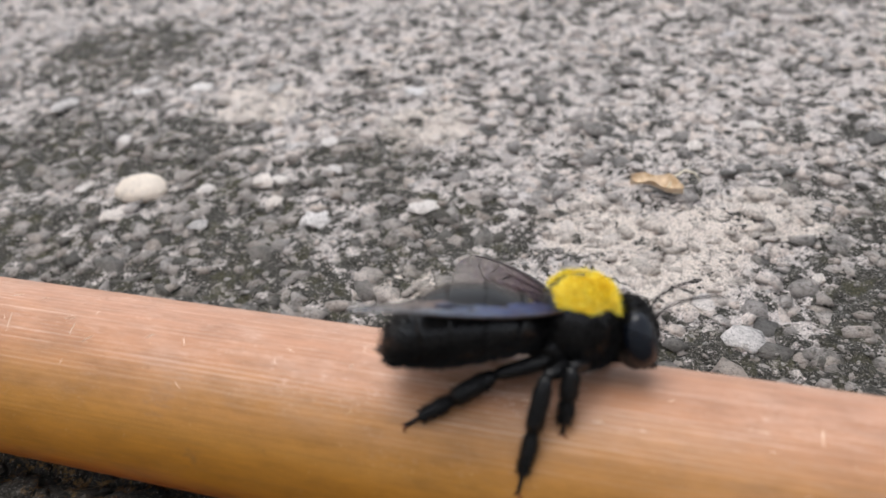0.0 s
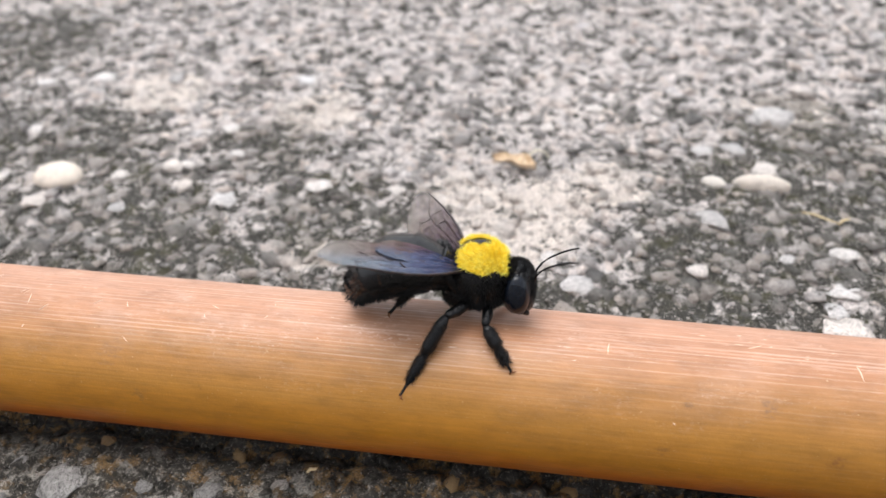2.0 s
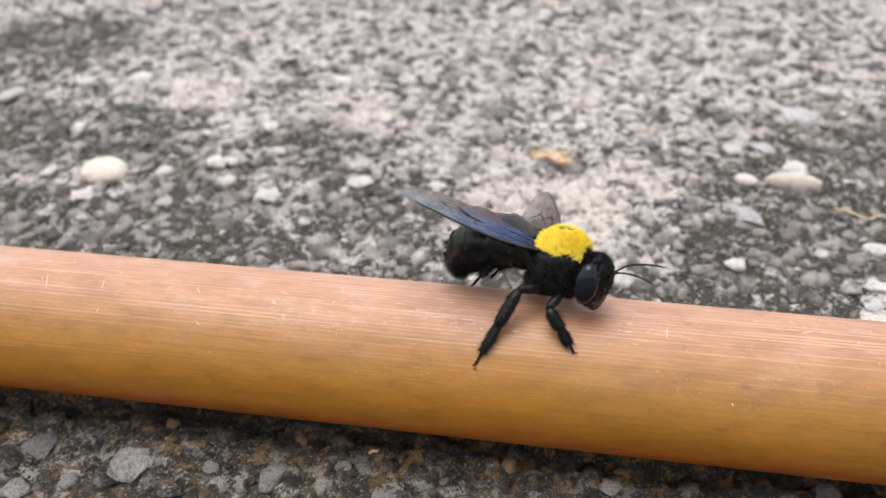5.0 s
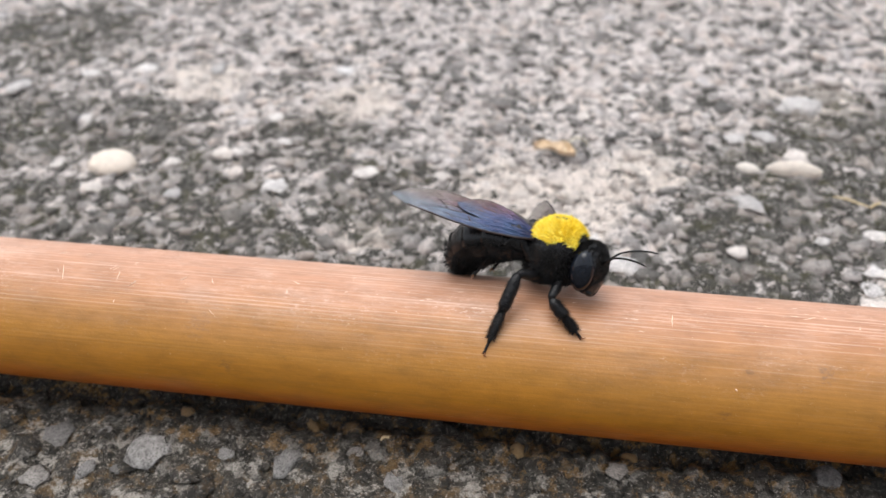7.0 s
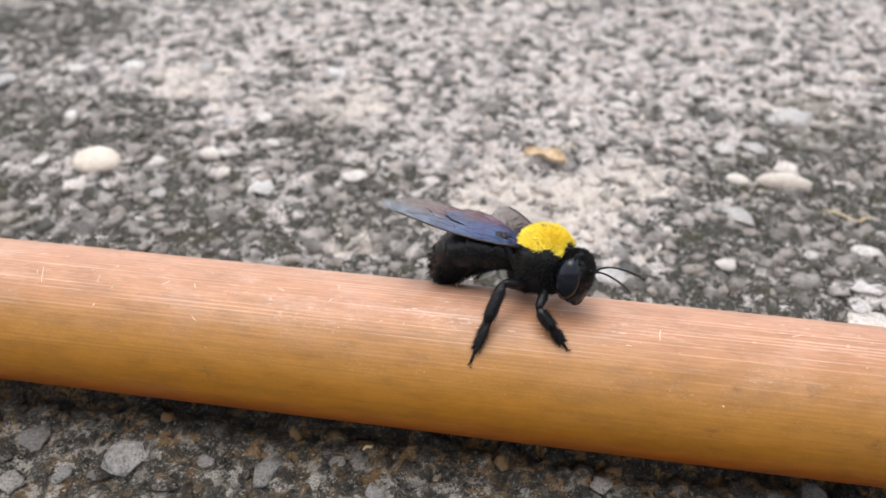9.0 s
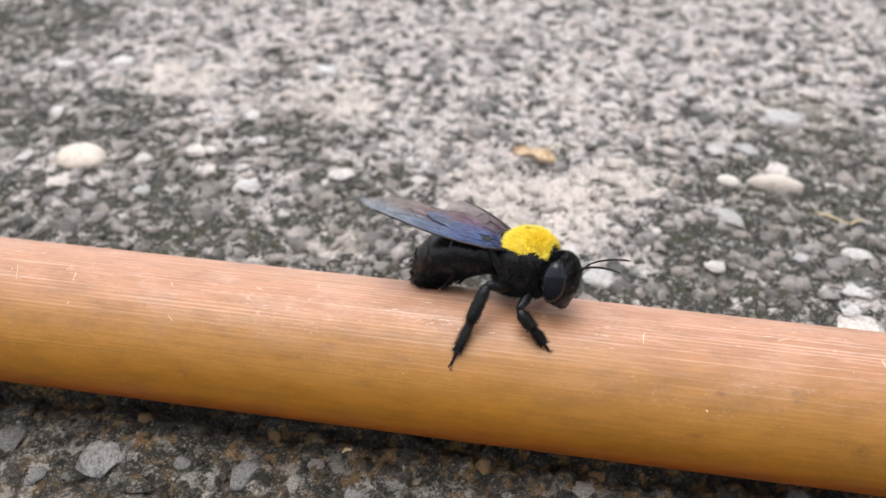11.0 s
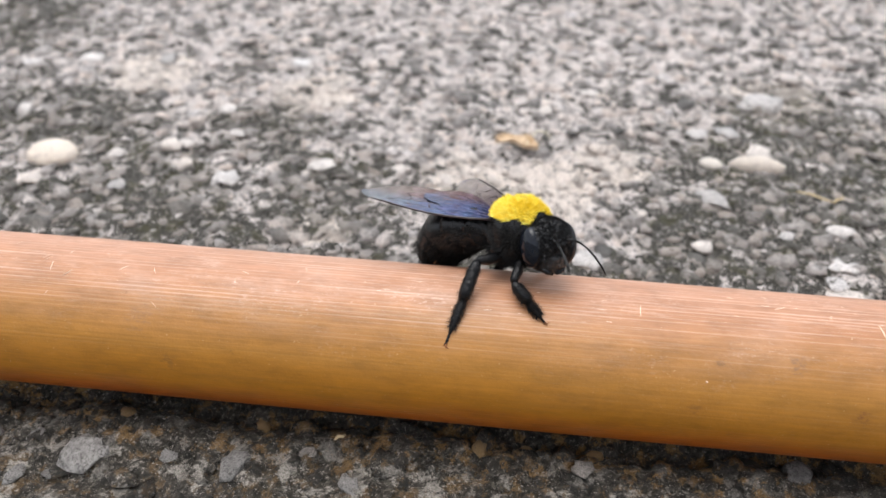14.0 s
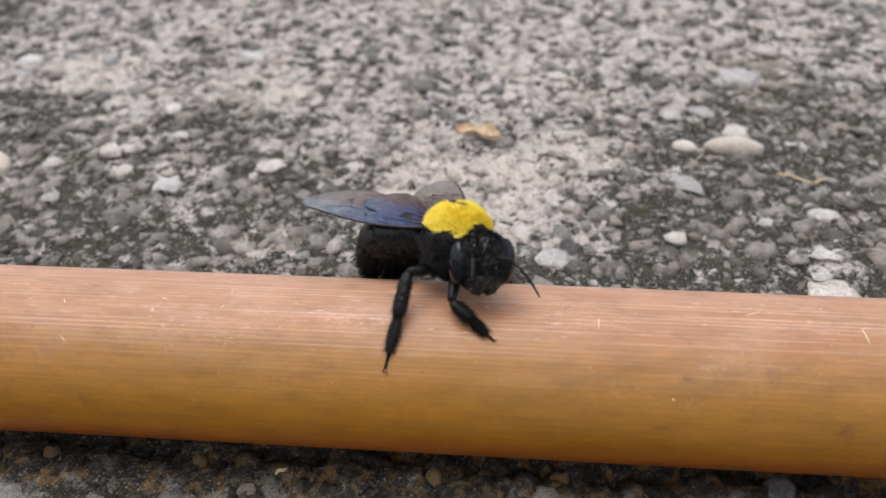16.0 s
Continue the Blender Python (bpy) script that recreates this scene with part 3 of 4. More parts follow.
# wing rows: t, sweep outwards from straight back, lift, twist of the blade
NEAR_WING = [
    (0.0, 26, 13, -2), (0.5, 39, 17, -11), (1.0, 43, 18, -15), (1.5, 46, 24, -13), (2.0, 46, 22, 8), (2.5, 52, 22, 17), (3.0, 50, 22, 15), (3.5, 48, 22, 14), (4.0, 47, 22, 13),
    (6.3, 38, 26, 12), (6.5, 36, 30, 14), (6.6, 11, 16, 12), (6.7, 32, 18, 20), (7.0, 32, 18, 22), (7.5, 32, 26, 18), (7.7, 30, 24, 18), (8.0, 22, 16, 20), (10.5, 26, 19, 20), (11.0, 26, 19, 21), (12.5, 25, 17, 16),
    (13.0, 23, 14, 20), (13.5, 23, 13, 24), (14.5, 19, 13, 16), (15.5, 17, 7, 14), (16.0, 17, 6, 22),
]
FAR_WING = [
    (0.0, 66, 6, -48), (0.5, 70, 0, -52), (1.0, 72, -5, -52), (1.5, 68, 6, -52), (2.0, 66, 9, -52), (2.5, 64, 13, -52), (4.0, 63, 14, -50), (6.3, 60, 18, -50), (6.5, 60, 21, -52),
    (6.6, 10, 17, -12), (6.7, 50, 10, -45), (7.0, 60, 9, -52), (7.5, 42, 17, -48), (8.0, 54, 8, -38), (10.5, 35, 17, -45), (11.0, 34, 17, -45), (12.5, 28, 19, -36), (13.5, 29, 19, -32), (14.5, 30, 17, -22), (15.5, 36, 12, -15), (16.0, 38, 13, -10),
]


def between(rows, t):
    """The values of a table at t, eased between its rows."""
    for a, b in zip(rows, rows[1:]):
        if a[0] <= t <= b[0]:
            s = (t - a[0]) / (b[0] - a[0])
            return [p + (q - p) * s for p, q in zip(a[1:], b[1:])]
    return list(rows[-1][1:])


def body_pose(t):
    x, y, z, tilt, roll, pitch, yaw = between(BODY, t)
    return pose(x, y, z, tilt) @ pose(0, 0, 0, roll, pitch, yaw)


def to_metres(m):
    out = m.copy()
    out.translation *= CM
    return out


PLATES = (0.0, 0.16, 0.35, 0.54, 0.71, 0.86, 1.0)
BACK_LENGTH = 1.66


def girth(s):
    """Half width of the abdomen at s from 0 (waist) to 1 (tip)."""
    return 0.55 * max(0.0, math.sin(math.pi * (0.07 + 0.93 * s) ** 1.0)) ** 0.62 + 0.015


def plate_point(k, s, angle, scale=1.0):
    """A place on a plate of the abdomen, in the plate's own space, with its normal; the belly side is flatter."""
    w = girth(s) * scale
    c, n = math.cos(angle), math.sin(angle)
    h = (0.66 if n > 0 else 0.66) * w
    return Vector((-(s - PLATES[k]) * BACK_LENGTH, w * c, h * n)), Vector((0, c, n))


def plate_shape(k, segs=32, steps=8):
    s0, s1 = PLATES[k] - (0.05 if k else 0), min(PLATES[k + 1] + 0.022, 0.999)
    rings = []
    for i in range(steps + 1):
        f = i / steps
        rings.append((s0 + (s1 - s0) * f, 0.95 + 0.065 * f ** 0.6 if k else 0.99 + 0.02 * f))
    rings.append((s1 - 0.006, rings[-1][1] - 0.06))
    verts, faces = [], []
    for s, scale in rings:
        verts += [tuple(plate_point(k, s, 2 * math.pi * j / segs, scale)[0]) for j in range(segs)]
    for i in range(len(rings) - 1):
        for j in range(segs):
            a, b = i * segs + j, i * segs + (j + 1) % segs
            faces.append((a, a + segs, b + segs, b))
    if k == 5:
        faces.append(tuple(range((len(rings) - 1) * segs, len(rings) * segs)))
    return verts, faces


def plate_hairs(k, rng):
    roots = []
    for _ in range(1500):
        s, a = rng.uniform(PLATES[k], PLATES[k + 1]), rng.uniform(0, 6.283)
        on_back = math.sin(a) > -0.1
        if on_back and (k < 4 or rng.random() < 0.7):
            continue
        roots.append(plate_point(k, s, a))
    return hairs(roots, rng, 0.085 if k > 2 else 0.06, 0.0045, (-0.9, 0, -0.1), 0.25)


def plate_poses(t):
    """Poses of the plates on the waist, along an arc that bends down towards the tip."""
    lift, bend = between(ABDOMEN, t)
    at, out = Vector((0, 0, 0)), []
    for k in range(6):
        a = lift - bend * k / 5
        out.append(Matrix.Translation(at) @ pose(0, 0, 0, 0, a, 0))
        at = at + (PLATES[k + 1] - PLATES[k]) * BACK_LENGTH * Vector((-math.cos(radians(a)), 0, math.sin(radians(a))))
    return out


def wing_outline(length, width, u):
    """Leading and trailing edge of a wing at u along it."""
    lead = width * (0.16 * math.sin(math.pi * u ** 0.9) + 0.05)
    trail = -width * (0.10 + 0.95 * math.sin(math.pi * min(1, u * 0.90 + 0.02) ** 1.25) ** 0.8)
    if u > 0.86:
        e = math.sqrt(max(0.0, 1 - ((u - 0.86) / 0.14) ** 2))
        mid = -0.30 * width
        lead, trail = mid + (lead - mid) * e, mid + (trail - mid) * e
    return lead, trail


def wing_shape(length, width, thick=0.006):
    nu, nv = 40, 36
    verts, faces = [], []
    for side in (1, -1):
        for i in range(nu + 1):
            u = i / nu
            lead, trail = wing_outline(length, width, min(u, 0.999))
            for j in range(nv + 1):
                v = j / nv
                y = lead + (trail - lead) * v
                pleat = max(0.0, 1 - (u / 0.72) ** 3)
                z = 0.05 * math.sin(math.pi * u) * (0.3 - v) + 0.010 * math.sin(9 * v + 5 * u) + 0.020 * pleat * math.sin(32 * v + 3 * u) + 0.003 * math.sin(40 * u + 11 * v)
                verts.append((length * u, y, z + side * thick / 2))
    n = (nu + 1) * (nv + 1)
    for i in range(nu):
        for j in range(nv):
            a = i * (nv + 1) + j
            q = (a, a + 1, a + nv + 2, a + nv + 1)
            faces.append(q[::-1])
            faces.append(tuple(k + n for k in q))
    for i in range(nu):
        for j in (0, nv):
            a = i * (nv + 1) + j
            q = (a, a + nv + 1, a + nv + 1 + n, a + n)
            faces.append(q if j == nv else q[::-1])
    return verts, faces


def wing_veins(length, width, mirror):
    def at(u, v):
        lead, trail = wing_outline(length, width, min(u, 0.999))
        pleat = max(0.0, 1 - (u / 0.72) ** 3)
        z = 0.05 * math.sin(math.pi * u) * (0.3 - v) + 0.010 * math.sin(9 * v + 5 * u) + 0.020 * pleat * math.sin(32 * v + 3 * u) + 0.003 * math.sin(40 * u + 11 * v)
        return (length * u, mirror * (lead + (trail - lead) * v), z)

    lines = [[(u, 0.0) for u in (0.0, 0.15, 0.3, 0.45, 0.6, 0.75, 0.88)],
             [(0.0, 0.2), (0.15, 0.2), (0.3, 0.18), (0.45, 0.15), (0.58, 0.06)],
             [(0.0, 0.35), (0.2, 0.42), (0.35, 0.42), (0.5, 0.4), (0.66, 0.35), (0.78, 0.2), (0.82, 0.03)],
             [(0.05, 0.55), (0.25, 0.68), (0.42, 0.75), (0.6, 0.72), (0.7, 0.6)],
             [(0.34, 0.42), (0.36, 0.58), (0.4, 0.74)], [(0.5, 0.4), (0.53, 0.55), (0.58, 0.72)], [(0.45, 0.15), (0.47, 0.28), (0.5, 0.4)],
             [(0.62, 0.36), (0.64, 0.5), (0.68, 0.62)], [(0.58, 0.07), (0.62, 0.2), (0.64, 0.35)]]
    out = []
    for k, line in enumerate(lines):
        r = 0.018 if k == 0 else 0.0095
        out.append(tube([at(*p) for p in line], [r * (1 - 0.5 * i / len(line)) for i in range(len(line))], 6))
    return out


def mirrored(shape):
    v, f = shape
    return [(x, -y, z) for x, y, z in v], [tuple(reversed(q)) for q in f]


def build_wing(bee, side):
    shape, hind = wing_shape(2.05, 0.56), wing_shape(1.15, 0.42)
    veins = wing_veins(2.05, 0.56, 1)
    # local y runs from the leading edge (+) to the trailing edge (-); the near wing is mirrored
    flip = mirrored if side < 0 else (lambda s: s)
    wing = part("forewing", flip(shape), WING[side], bee, "smoky blue-violet iridescent forewing")
    back = part("hindwing", flip(hind), WING[side], wing, "smoky translucent hindwing", at=(0.02, side * -0.10, -0.03))
    back.rotation_euler = (0, 0, radians(side * -6))
    for v in veins:
        part("wing_vein", flip(v), VEIN, wing)
    return wing


def wing_pose(side, sweep, lift, twist):
    a, b = radians(sweep), radians(lift)
    span = Vector((-math.cos(a) * math.cos(b), side * math.sin(a) * math.cos(b), math.sin(b)))
    lead = (Vector((0, side, 0)) - Vector((0, side, 0)).dot(span) * span + Vector((0.6, 0, 0)) - 0.6 * span.x * span).normalized()
    lead = (lead - lead.dot(span) * span).normalized()
    lead = (Matrix.Rotation(radians(side * twist), 3, span) @ lead).normalized()
    y = lead * (1 if side > 0 else -1)
    z = span.cross(y)
    m = Matrix((span, y, z)).transposed().to_4x4()
    m.translation = Vector((-0.20, side * 0.30, 0.17))
    return m


LEGS = {  # hip, length of femur and of tibia with foot, knee sense, thickness
    "fore": (Vector((0.08, 0.13, -0.34)), 0.42, 0.68, Vector((-0.5, 0.7, 0.3)), 0.066),
    "mid": (Vector((-0.16, 0.22, -0.32)), 0.40, 1.20, Vector((-0.1, 0.5, 1.0)), 0.070),
    "hind": (Vector((-0.20, 0.16, -0.28)), 0.70, 1.06, Vector((-1.0, 0.15, 0.05)), 0.080),
}
FEET = {  # t and the place of each foot on the pole
    ("fore", -1): [(0.0, -0.90, -0.52, 2.07), (0.25, -0.90, -0.52, 2.07), (0.4, 0.2, -0.62, 2.03), (16.0, 0.16, -0.46, 2.10)],
    ("mid", -1): [(0.0, -1.25, -0.96, 1.63), (1.5, -1.25, -0.95, 1.65), (3.0, -1.12, -0.81, 1.84), (16.0, -1.10, -0.80, 1.86)],
    ("hind", -1): [(0.0, -2.44, -0.66, 1.98), (0.5, -2.23, -0.58, 2.03), (1.0, -2.11, -0.17, 2.19), (1.3, -2.0, 0.3, 2.24), (1.5, -2.0, 0.3, 2.24),
                   (1.7, -2.22, -0.25, 2.17), (1.9, -1.75, 0.4, 2.18), (4.0, -1.50, 0.55, 2.08), (8.0, -1.55, 0.52, 2.10), (12.5, -1.50, 0.60, 2.06), (14.0, -1.40, 0.72, 1.97), (16.0, -1.35, 0.76, 1.93)],
    ("fore", 1): [(0.0, -0.2, 0.95, 1.65), (0.5, 0.35, 0.95, 1.65), (16.0, 0.40, 0.92, 1.70)],
    ("mid", 1): [(0.0, -0.9, 1.08, 1.25), (16.0, -0.6, 1.07, 1.30)],
    ("hind", 1): [(0.0, -2.0, 1.0, 1.55), (2.0, -1.6, 1.0, 1.55), (16.0, -1.5, 0.98, 1.60)],
}


def leg_pose(kind, side, t):
    """Poses of the two halves of a leg in the bee's space."""
    hip, la, lb, sense, _ = LEGS[kind]
    hip = Vector((hip.x, side * hip.y, hip.z))
    foot = body_pose(t).inverted() @ Vector(between(FEET[kind, side], t))
    if kind == "hind" and 1.8 < t < 13.2:
        foot = Vector((-1.22, side * 0.28, -0.42))
    d = foot - hip
    dist = min(d.length, (la + lb) * 0.995)
    d.normalize()
    sense = Vector((sense.x, side * sense.y, sense.z))
    out = (sense - sense.dot(d) * d).normalized()
    cos = max(-1, min(1, (la * la + dist * dist - lb * lb) / (2 * la * dist)))
    knee = hip + la * (cos * d + math.sqrt(1 - cos * cos) * out)

    def frame_of(at, to):
        x = (to - at).normalized()
        y = d.cross(out).normalized()
        z = x.cross(y)
        m = Matrix((x, y, z)).transposed().to_4x4()
        m.translation = at
        return m

    return frame_of(hip, knee), frame_of(knee, hip + dist * d)


def build_leg(bee, kind, side):
    _, la, lb, _, r = LEGS[kind]
    rng = random.Random(11)
    femur = part("femur", tube([(-0.06, 0, 0), (0.0, 0, 0), (0.12, 0, 0.01), (0.55 * la, 0, 0.02), (0.9 * la, 0, 0), (la, 0, 0)],
                               [0.6 * r, 0.9 * r, 1.05 * r, 1.1 * r, 0.85 * r, 0.6 * r], 12), LEG_CHITIN, bee)
    tl = 0.46 * lb
    shin = joined(tube([(0, 0, 0), (0.05, 0, 0), (0.35 * tl, 0, 0), (0.8 * tl, 0, 0), (tl, 0, 0)], [0.6 * r, 0.95 * r, 1.15 * r, 1.25 * r, 0.9 * r], 12),
                  tube([(0.96 * tl, 0, 0.03), (1.12 * tl, 0, 0.09)], [0.25 * r, 0.06 * r], 6))
    tibia = part("tibia", shin, LEG_CHITIN, bee)
    ft = lb - tl
    foot = joined(tube([(tl - 0.02, 0, 0), (tl + 0.04, 0, 0), (tl + 0.12 * ft, 0, 0), (tl + 0.32 * ft, 0, 0), (tl + 0.52 * ft, 0, 0), (tl + 0.66 * ft, 0, 0), (tl + 0.74 * ft, 0, 0)],
                       [0.42 * r, 0.6 * r, 0.92 * r, 0.98 * r, 0.80 * r, 0.52 * r, 0.3 * r], 12, 0.7),
                  *[tube([(tl + a * ft, 0, 0), (tl + (a + 0.07) * ft, 0, 0), (tl + (a + 0.085) * ft, 0, 0)], [0.20 * r, 0.34 * r, 0.2 * r], 8) for a in (0.73, 0.81, 0.89)])
    part("tarsus", foot, LEG_CHITIN, tibia)
    part("claw", joined(*[tube([(0.96 * lb, 0, 0), (lb, 0.03 * s, -0.005), (lb + 0.01, 0.055 * s, 0.03)], [0.22 * r, 0.2 * r, 0.04 * r], 6) for s in (1, -1)]), CLAW, tibia, "brown hooked claw")
    roots = []
    for _ in range(1300):
        x, a = rng.uniform(0.08, 1.0) * (tl + 0.62 * (lb - tl)), rng.uniform(0, 6.283)
        nrm = Vector((0.5, math.cos(a), math.sin(a)))
        f = (x - tl) / ft
        girth_at = r if x < 0.9 * tl else 0.6 * r if f < 0.08 else r * (0.95 - 0.9 * max(0.0, f - 0.3))
        roots.append((Vector((x, 0.9 * girth_at * math.cos(a), (0.9 if x < tl else 0.65) * girth_at * math.sin(a))), nrm.normalized()))
    part("leg_hair", hairs(roots, rng, 0.075, 0.0030, (0.6, 0, 0), 0.3), BLACK_FUR, tibia, smooth=False)
    return femur, tibia


def build_bee():
    rng = random.Random(3)
    bee = tagged(new("carpenter_bee"), "black carpenter bee with yellow furry thorax standing on the pole", "bee")
    bee.empty_display_size = 0.005
    # thorax
    part("thorax", joined(ellipsoid((0, 0, 0), (0.41, 0.43, 0.45), rough=0.05), ellipsoid((0.03, 0, -0.25), (0.30, 0.29, 0.24), rough=0.06), ellipsoid((-0.22, 0, -0.24), (0.28, 0.28, 0.24), rough=0.06)), CHITIN, bee)
    patch = lambda d: d.z > 0.43 - 0.26 * d.x + 0.07 * math.sin(9 * d.y + 4 * d.x) and -0.52 < d.x < 0.86 and not (abs(d.y) < 0.25 + 0.07 * math.sin(11 * d.x) and d.x < 0.46)
    cap_v, cap_f = ellipsoid((0, 0, 0.008), (0.415, 0.435, 0.455), 40, 60)
    keep = [q for q in cap_f if patch((sum((Vector(cap_v[i]) for i in q), Vector()) / 4).normalized())]
    part("thorax_felt", (cap_v, keep), YELLOW_SKIN, bee, "yellow felted cap")
    part("thorax_fur", hairs(roots_on((0, 0, 0), (0.41, 0.43, 0.45), 6500, rng, patch), rng, 0.075, 0.0050, (-0.8, 0, -0.2), 0.34), YELLOW_FUR, bee, "dense bright yellow hair", smooth=False)
    low = lambda d: not patch(d) and (d.z < 0.45 or d.x > 0.7)
    part("belly_fur", hairs(roots_on((0.03, 0, -0.25), (0.30, 0.29, 0.24), 1300, rng, lambda d: d.z < 0.1) + roots_on((-0.22, 0, -0.24), (0.28, 0.28, 0.24), 1300, rng, lambda d: d.z < 0.2), rng, 0.06, 0.005, (-0.2, 0, -0.2), 0.3), BLACK_FUR, bee, "black belly hair", smooth=False)
    part("chest_fur", hairs(roots_on((0.01, 0, -0.02), (0.39, 0.42, 0.44), 3400, rng, low), rng, 0.07, 0.0055, (-0.2, 0, -0.2), 0.3), BLACK_FUR, bee, "black chest hair", smooth=False)
    # abdomen
    abdomen = part("abdomen", ellipsoid((-0.06, 0, 0.02), (0.20, 0.20, 0.15)), CHITIN, bee, "black glossy segmented abdomen bent downwards")
    abdomen.location = WAIST * CM
    plates = [(part("tergite", plate_shape(k), PLATE_CHITIN, abdomen), part("bristles", plate_hairs(k, rng), BLACK_FUR, abdomen, "black bristles", smooth=False)) for k in range(6)]
    # head
    off = lambda x, y, z: (x - NECK.x, y - NECK.y, z - NECK.z)
    skull = joined(ellipsoid(off(0.50, 0, -0.20), (0.225, 0.375, 0.36), 24, 36, rough=0.05), ellipsoid(off(0.585, 0, -0.37), (0.145, 0.24, 0.20), 20, 28, rough=0.08), ellipsoid(off(0.66, 0, -0.20), (0.07, 0.10, 0.10), rough=0.1),
                   tube([off(0.36, 0, -0.1), off(0.45, 0, -0.14)], [0.17, 0.2], 14))
    head = part("head", skull, FACE_CHITIN, bee, "black head with large dark eyes")
    head.location = NECK * CM
    for s in (1, -1):
        part("compound_eye", ellipsoid(off(0.505, s * 0.272, -0.20), (0.162, 0.125, 0.270), 24, 30, turn=Matrix.Rotation(radians(s * -12), 3, "Z") @ Matrix.Rotation(radians(-8), 3, "Y")), EYE, head, "glossy dark blue-black eye")
        part("mandible", tube([off(0.60, s * 0.15, -0.46), off(0.635, s * 0.11, -0.52), off(0.65, s * 0.03, -0.56)], [0.055, 0.055, 0.025], 10, 0.7), CHITIN, head)
        part("ocellus", ellipsoid(off(0.545, s * 0.06, 0.125), (0.022, 0.022, 0.018), 8, 10), EYE, head)
    face = lambda d: d.x > 0.15 and abs(d.y) < 0.72
    part("face_hair", hairs(roots_on(off(0.50, 0, -0.20), (0.225, 0.36, 0.355), 2600, rng, face), rng, 0.035, 0.003, (0.1, 0, -0.3), 0.35), BLACK_FUR, head, smooth=False)
    # pale hairs added in place of bright glints on the black face
    part("silver_hair", hairs(roots_on(off(0.51, 0, -0.22), (0.205, 0.31, 0.35), 70, rng, lambda d: d.x > 0.4 and abs(d.y) < 0.6), rng, 0.04, 0.0028, (0, 0, -0.6), 0.5), GLINT_HAIR, head, "sparse silvery hairs standing in for glints on the face", smooth=False)
    part("nape_hair", hairs(roots_on(off(0.47, 0, -0.18), (0.21, 0.34, 0.335), 1600, rng, lambda d: d.z > 0.3 and d.x < 0.5), rng, 0.045, 0.0045, (0.1, 0, 0.1), 0.35), BLACK_FUR, head, smooth=False)
    feelers = []
    for s in (1, -1):
        feeler = part("antenna", joined(tube([(0, 0, 0), (0.10, s * 0.03, 0.07), (0.20, s * 0.05, 0.10)], [0.018, 0.014, 0.016], 8),
                                        tube([(0.20, s * 0.05, 0.10), (0.32, s * 0.06, 0.10), (0.46, s * 0.07, 0.075), (0.60, s * 0.08, 0.03), (0.70, s * 0.09, -0.02)], [0.011, 0.014, 0.015, 0.014, 0.008], 8)), LEG_CHITIN, head)
        feelers.append((s, feeler))
    wings = {s: build_wing(bee, s) for s in (1, -1)}
    legs = {(k, s): build_leg(bee, k, s) for k in LEGS for s in (1, -1)}
    return bee, head, plates, feelers, wings, legs


ANTENNA = {  # by side: t, yaw outwards, pitch down
    -1: [(0.0, 10, -20), (1.5, 10, -42), (3.5, 12, -28), (6.5, 12, -24), (7.5, 12, -28), (8.0, 12, 5), (10.5, 10, -30), (12.0, 10, -28),
         (12.5, 5, -10), (13.0, 5, 40), (13.5, 8, -25), (14.0, 5, 20), (15.0, 5, 12), (16.0, 5, 4)],
    1: [(0.0, 10, -24), (1.5, 12, -36), (3.5, 16, -34), (6.5, 12, -30), (7.5, 10, -34), (8.0, 14, 0), (10.5, 12, -36), (12.0, 10, -34),
        (12.5, 10, 62), (13.0, 10, 50), (13.5, 10, -35), (14.0, 36, 36), (15.0, 44, 44), (16.0, 52, 34)],
}


# ---- build ----
# unseen wall behind the camera, added to control light from the front
wall_shape = ([(x, y, z) for x in (-300, 300) for y in (-85, -70) for z in (-1, 48)],
              [(0, 1, 3, 2), (4, 6, 7, 5), (0, 4, 5, 1), (2, 3, 7, 6), (1, 5, 7, 3), (0, 2, 6, 4)])
tagged(part("wall_south", wall_shape, PLASTER, smooth=False), "unseen low grey wall added to shape the light", "wall", kind="structure")
ground = build_ground()
pole = build_pole()
for x, angle, dx, da, w in ((1.38, 94, -0.01, 10, 0.006), (4.37, 94, 0.05, 12, 0.008), (2.2, 144, 0.02, 1.5, 0.010), (-7.5, 96, 0.10, 14, 0.005), (-6.6, 97, 0.03, 9, 0.006), (3.1, 88, 0.2, -5, 0.005)):
    scratch(pole, x, angle, dx, da, w)
fleck_rng = random.Random(8)
for k in range(45):
    x0, x1, a0, a1 = ((-8.5, -3.0, 80, 125), (2.2, 6.0, 74, 102), (-2.5, 1.5, 88, 112))[k % 3]
    turn = fleck_rng.uniform(-0.5, 0.5) if k % 3 else fleck_rng.choice((-1, 1)) * fleck_rng.uniform(2.0, 6.0)
    scratch(pole, fleck_rng.uniform(x0, x1), fleck_rng.uniform(a0, a1), fleck_rng.uniform(0.02, 0.12), turn, fleck_rng.uniform(0.0022, 0.0045))
bee, head, plates, feelers, wings, legs = build_bee()


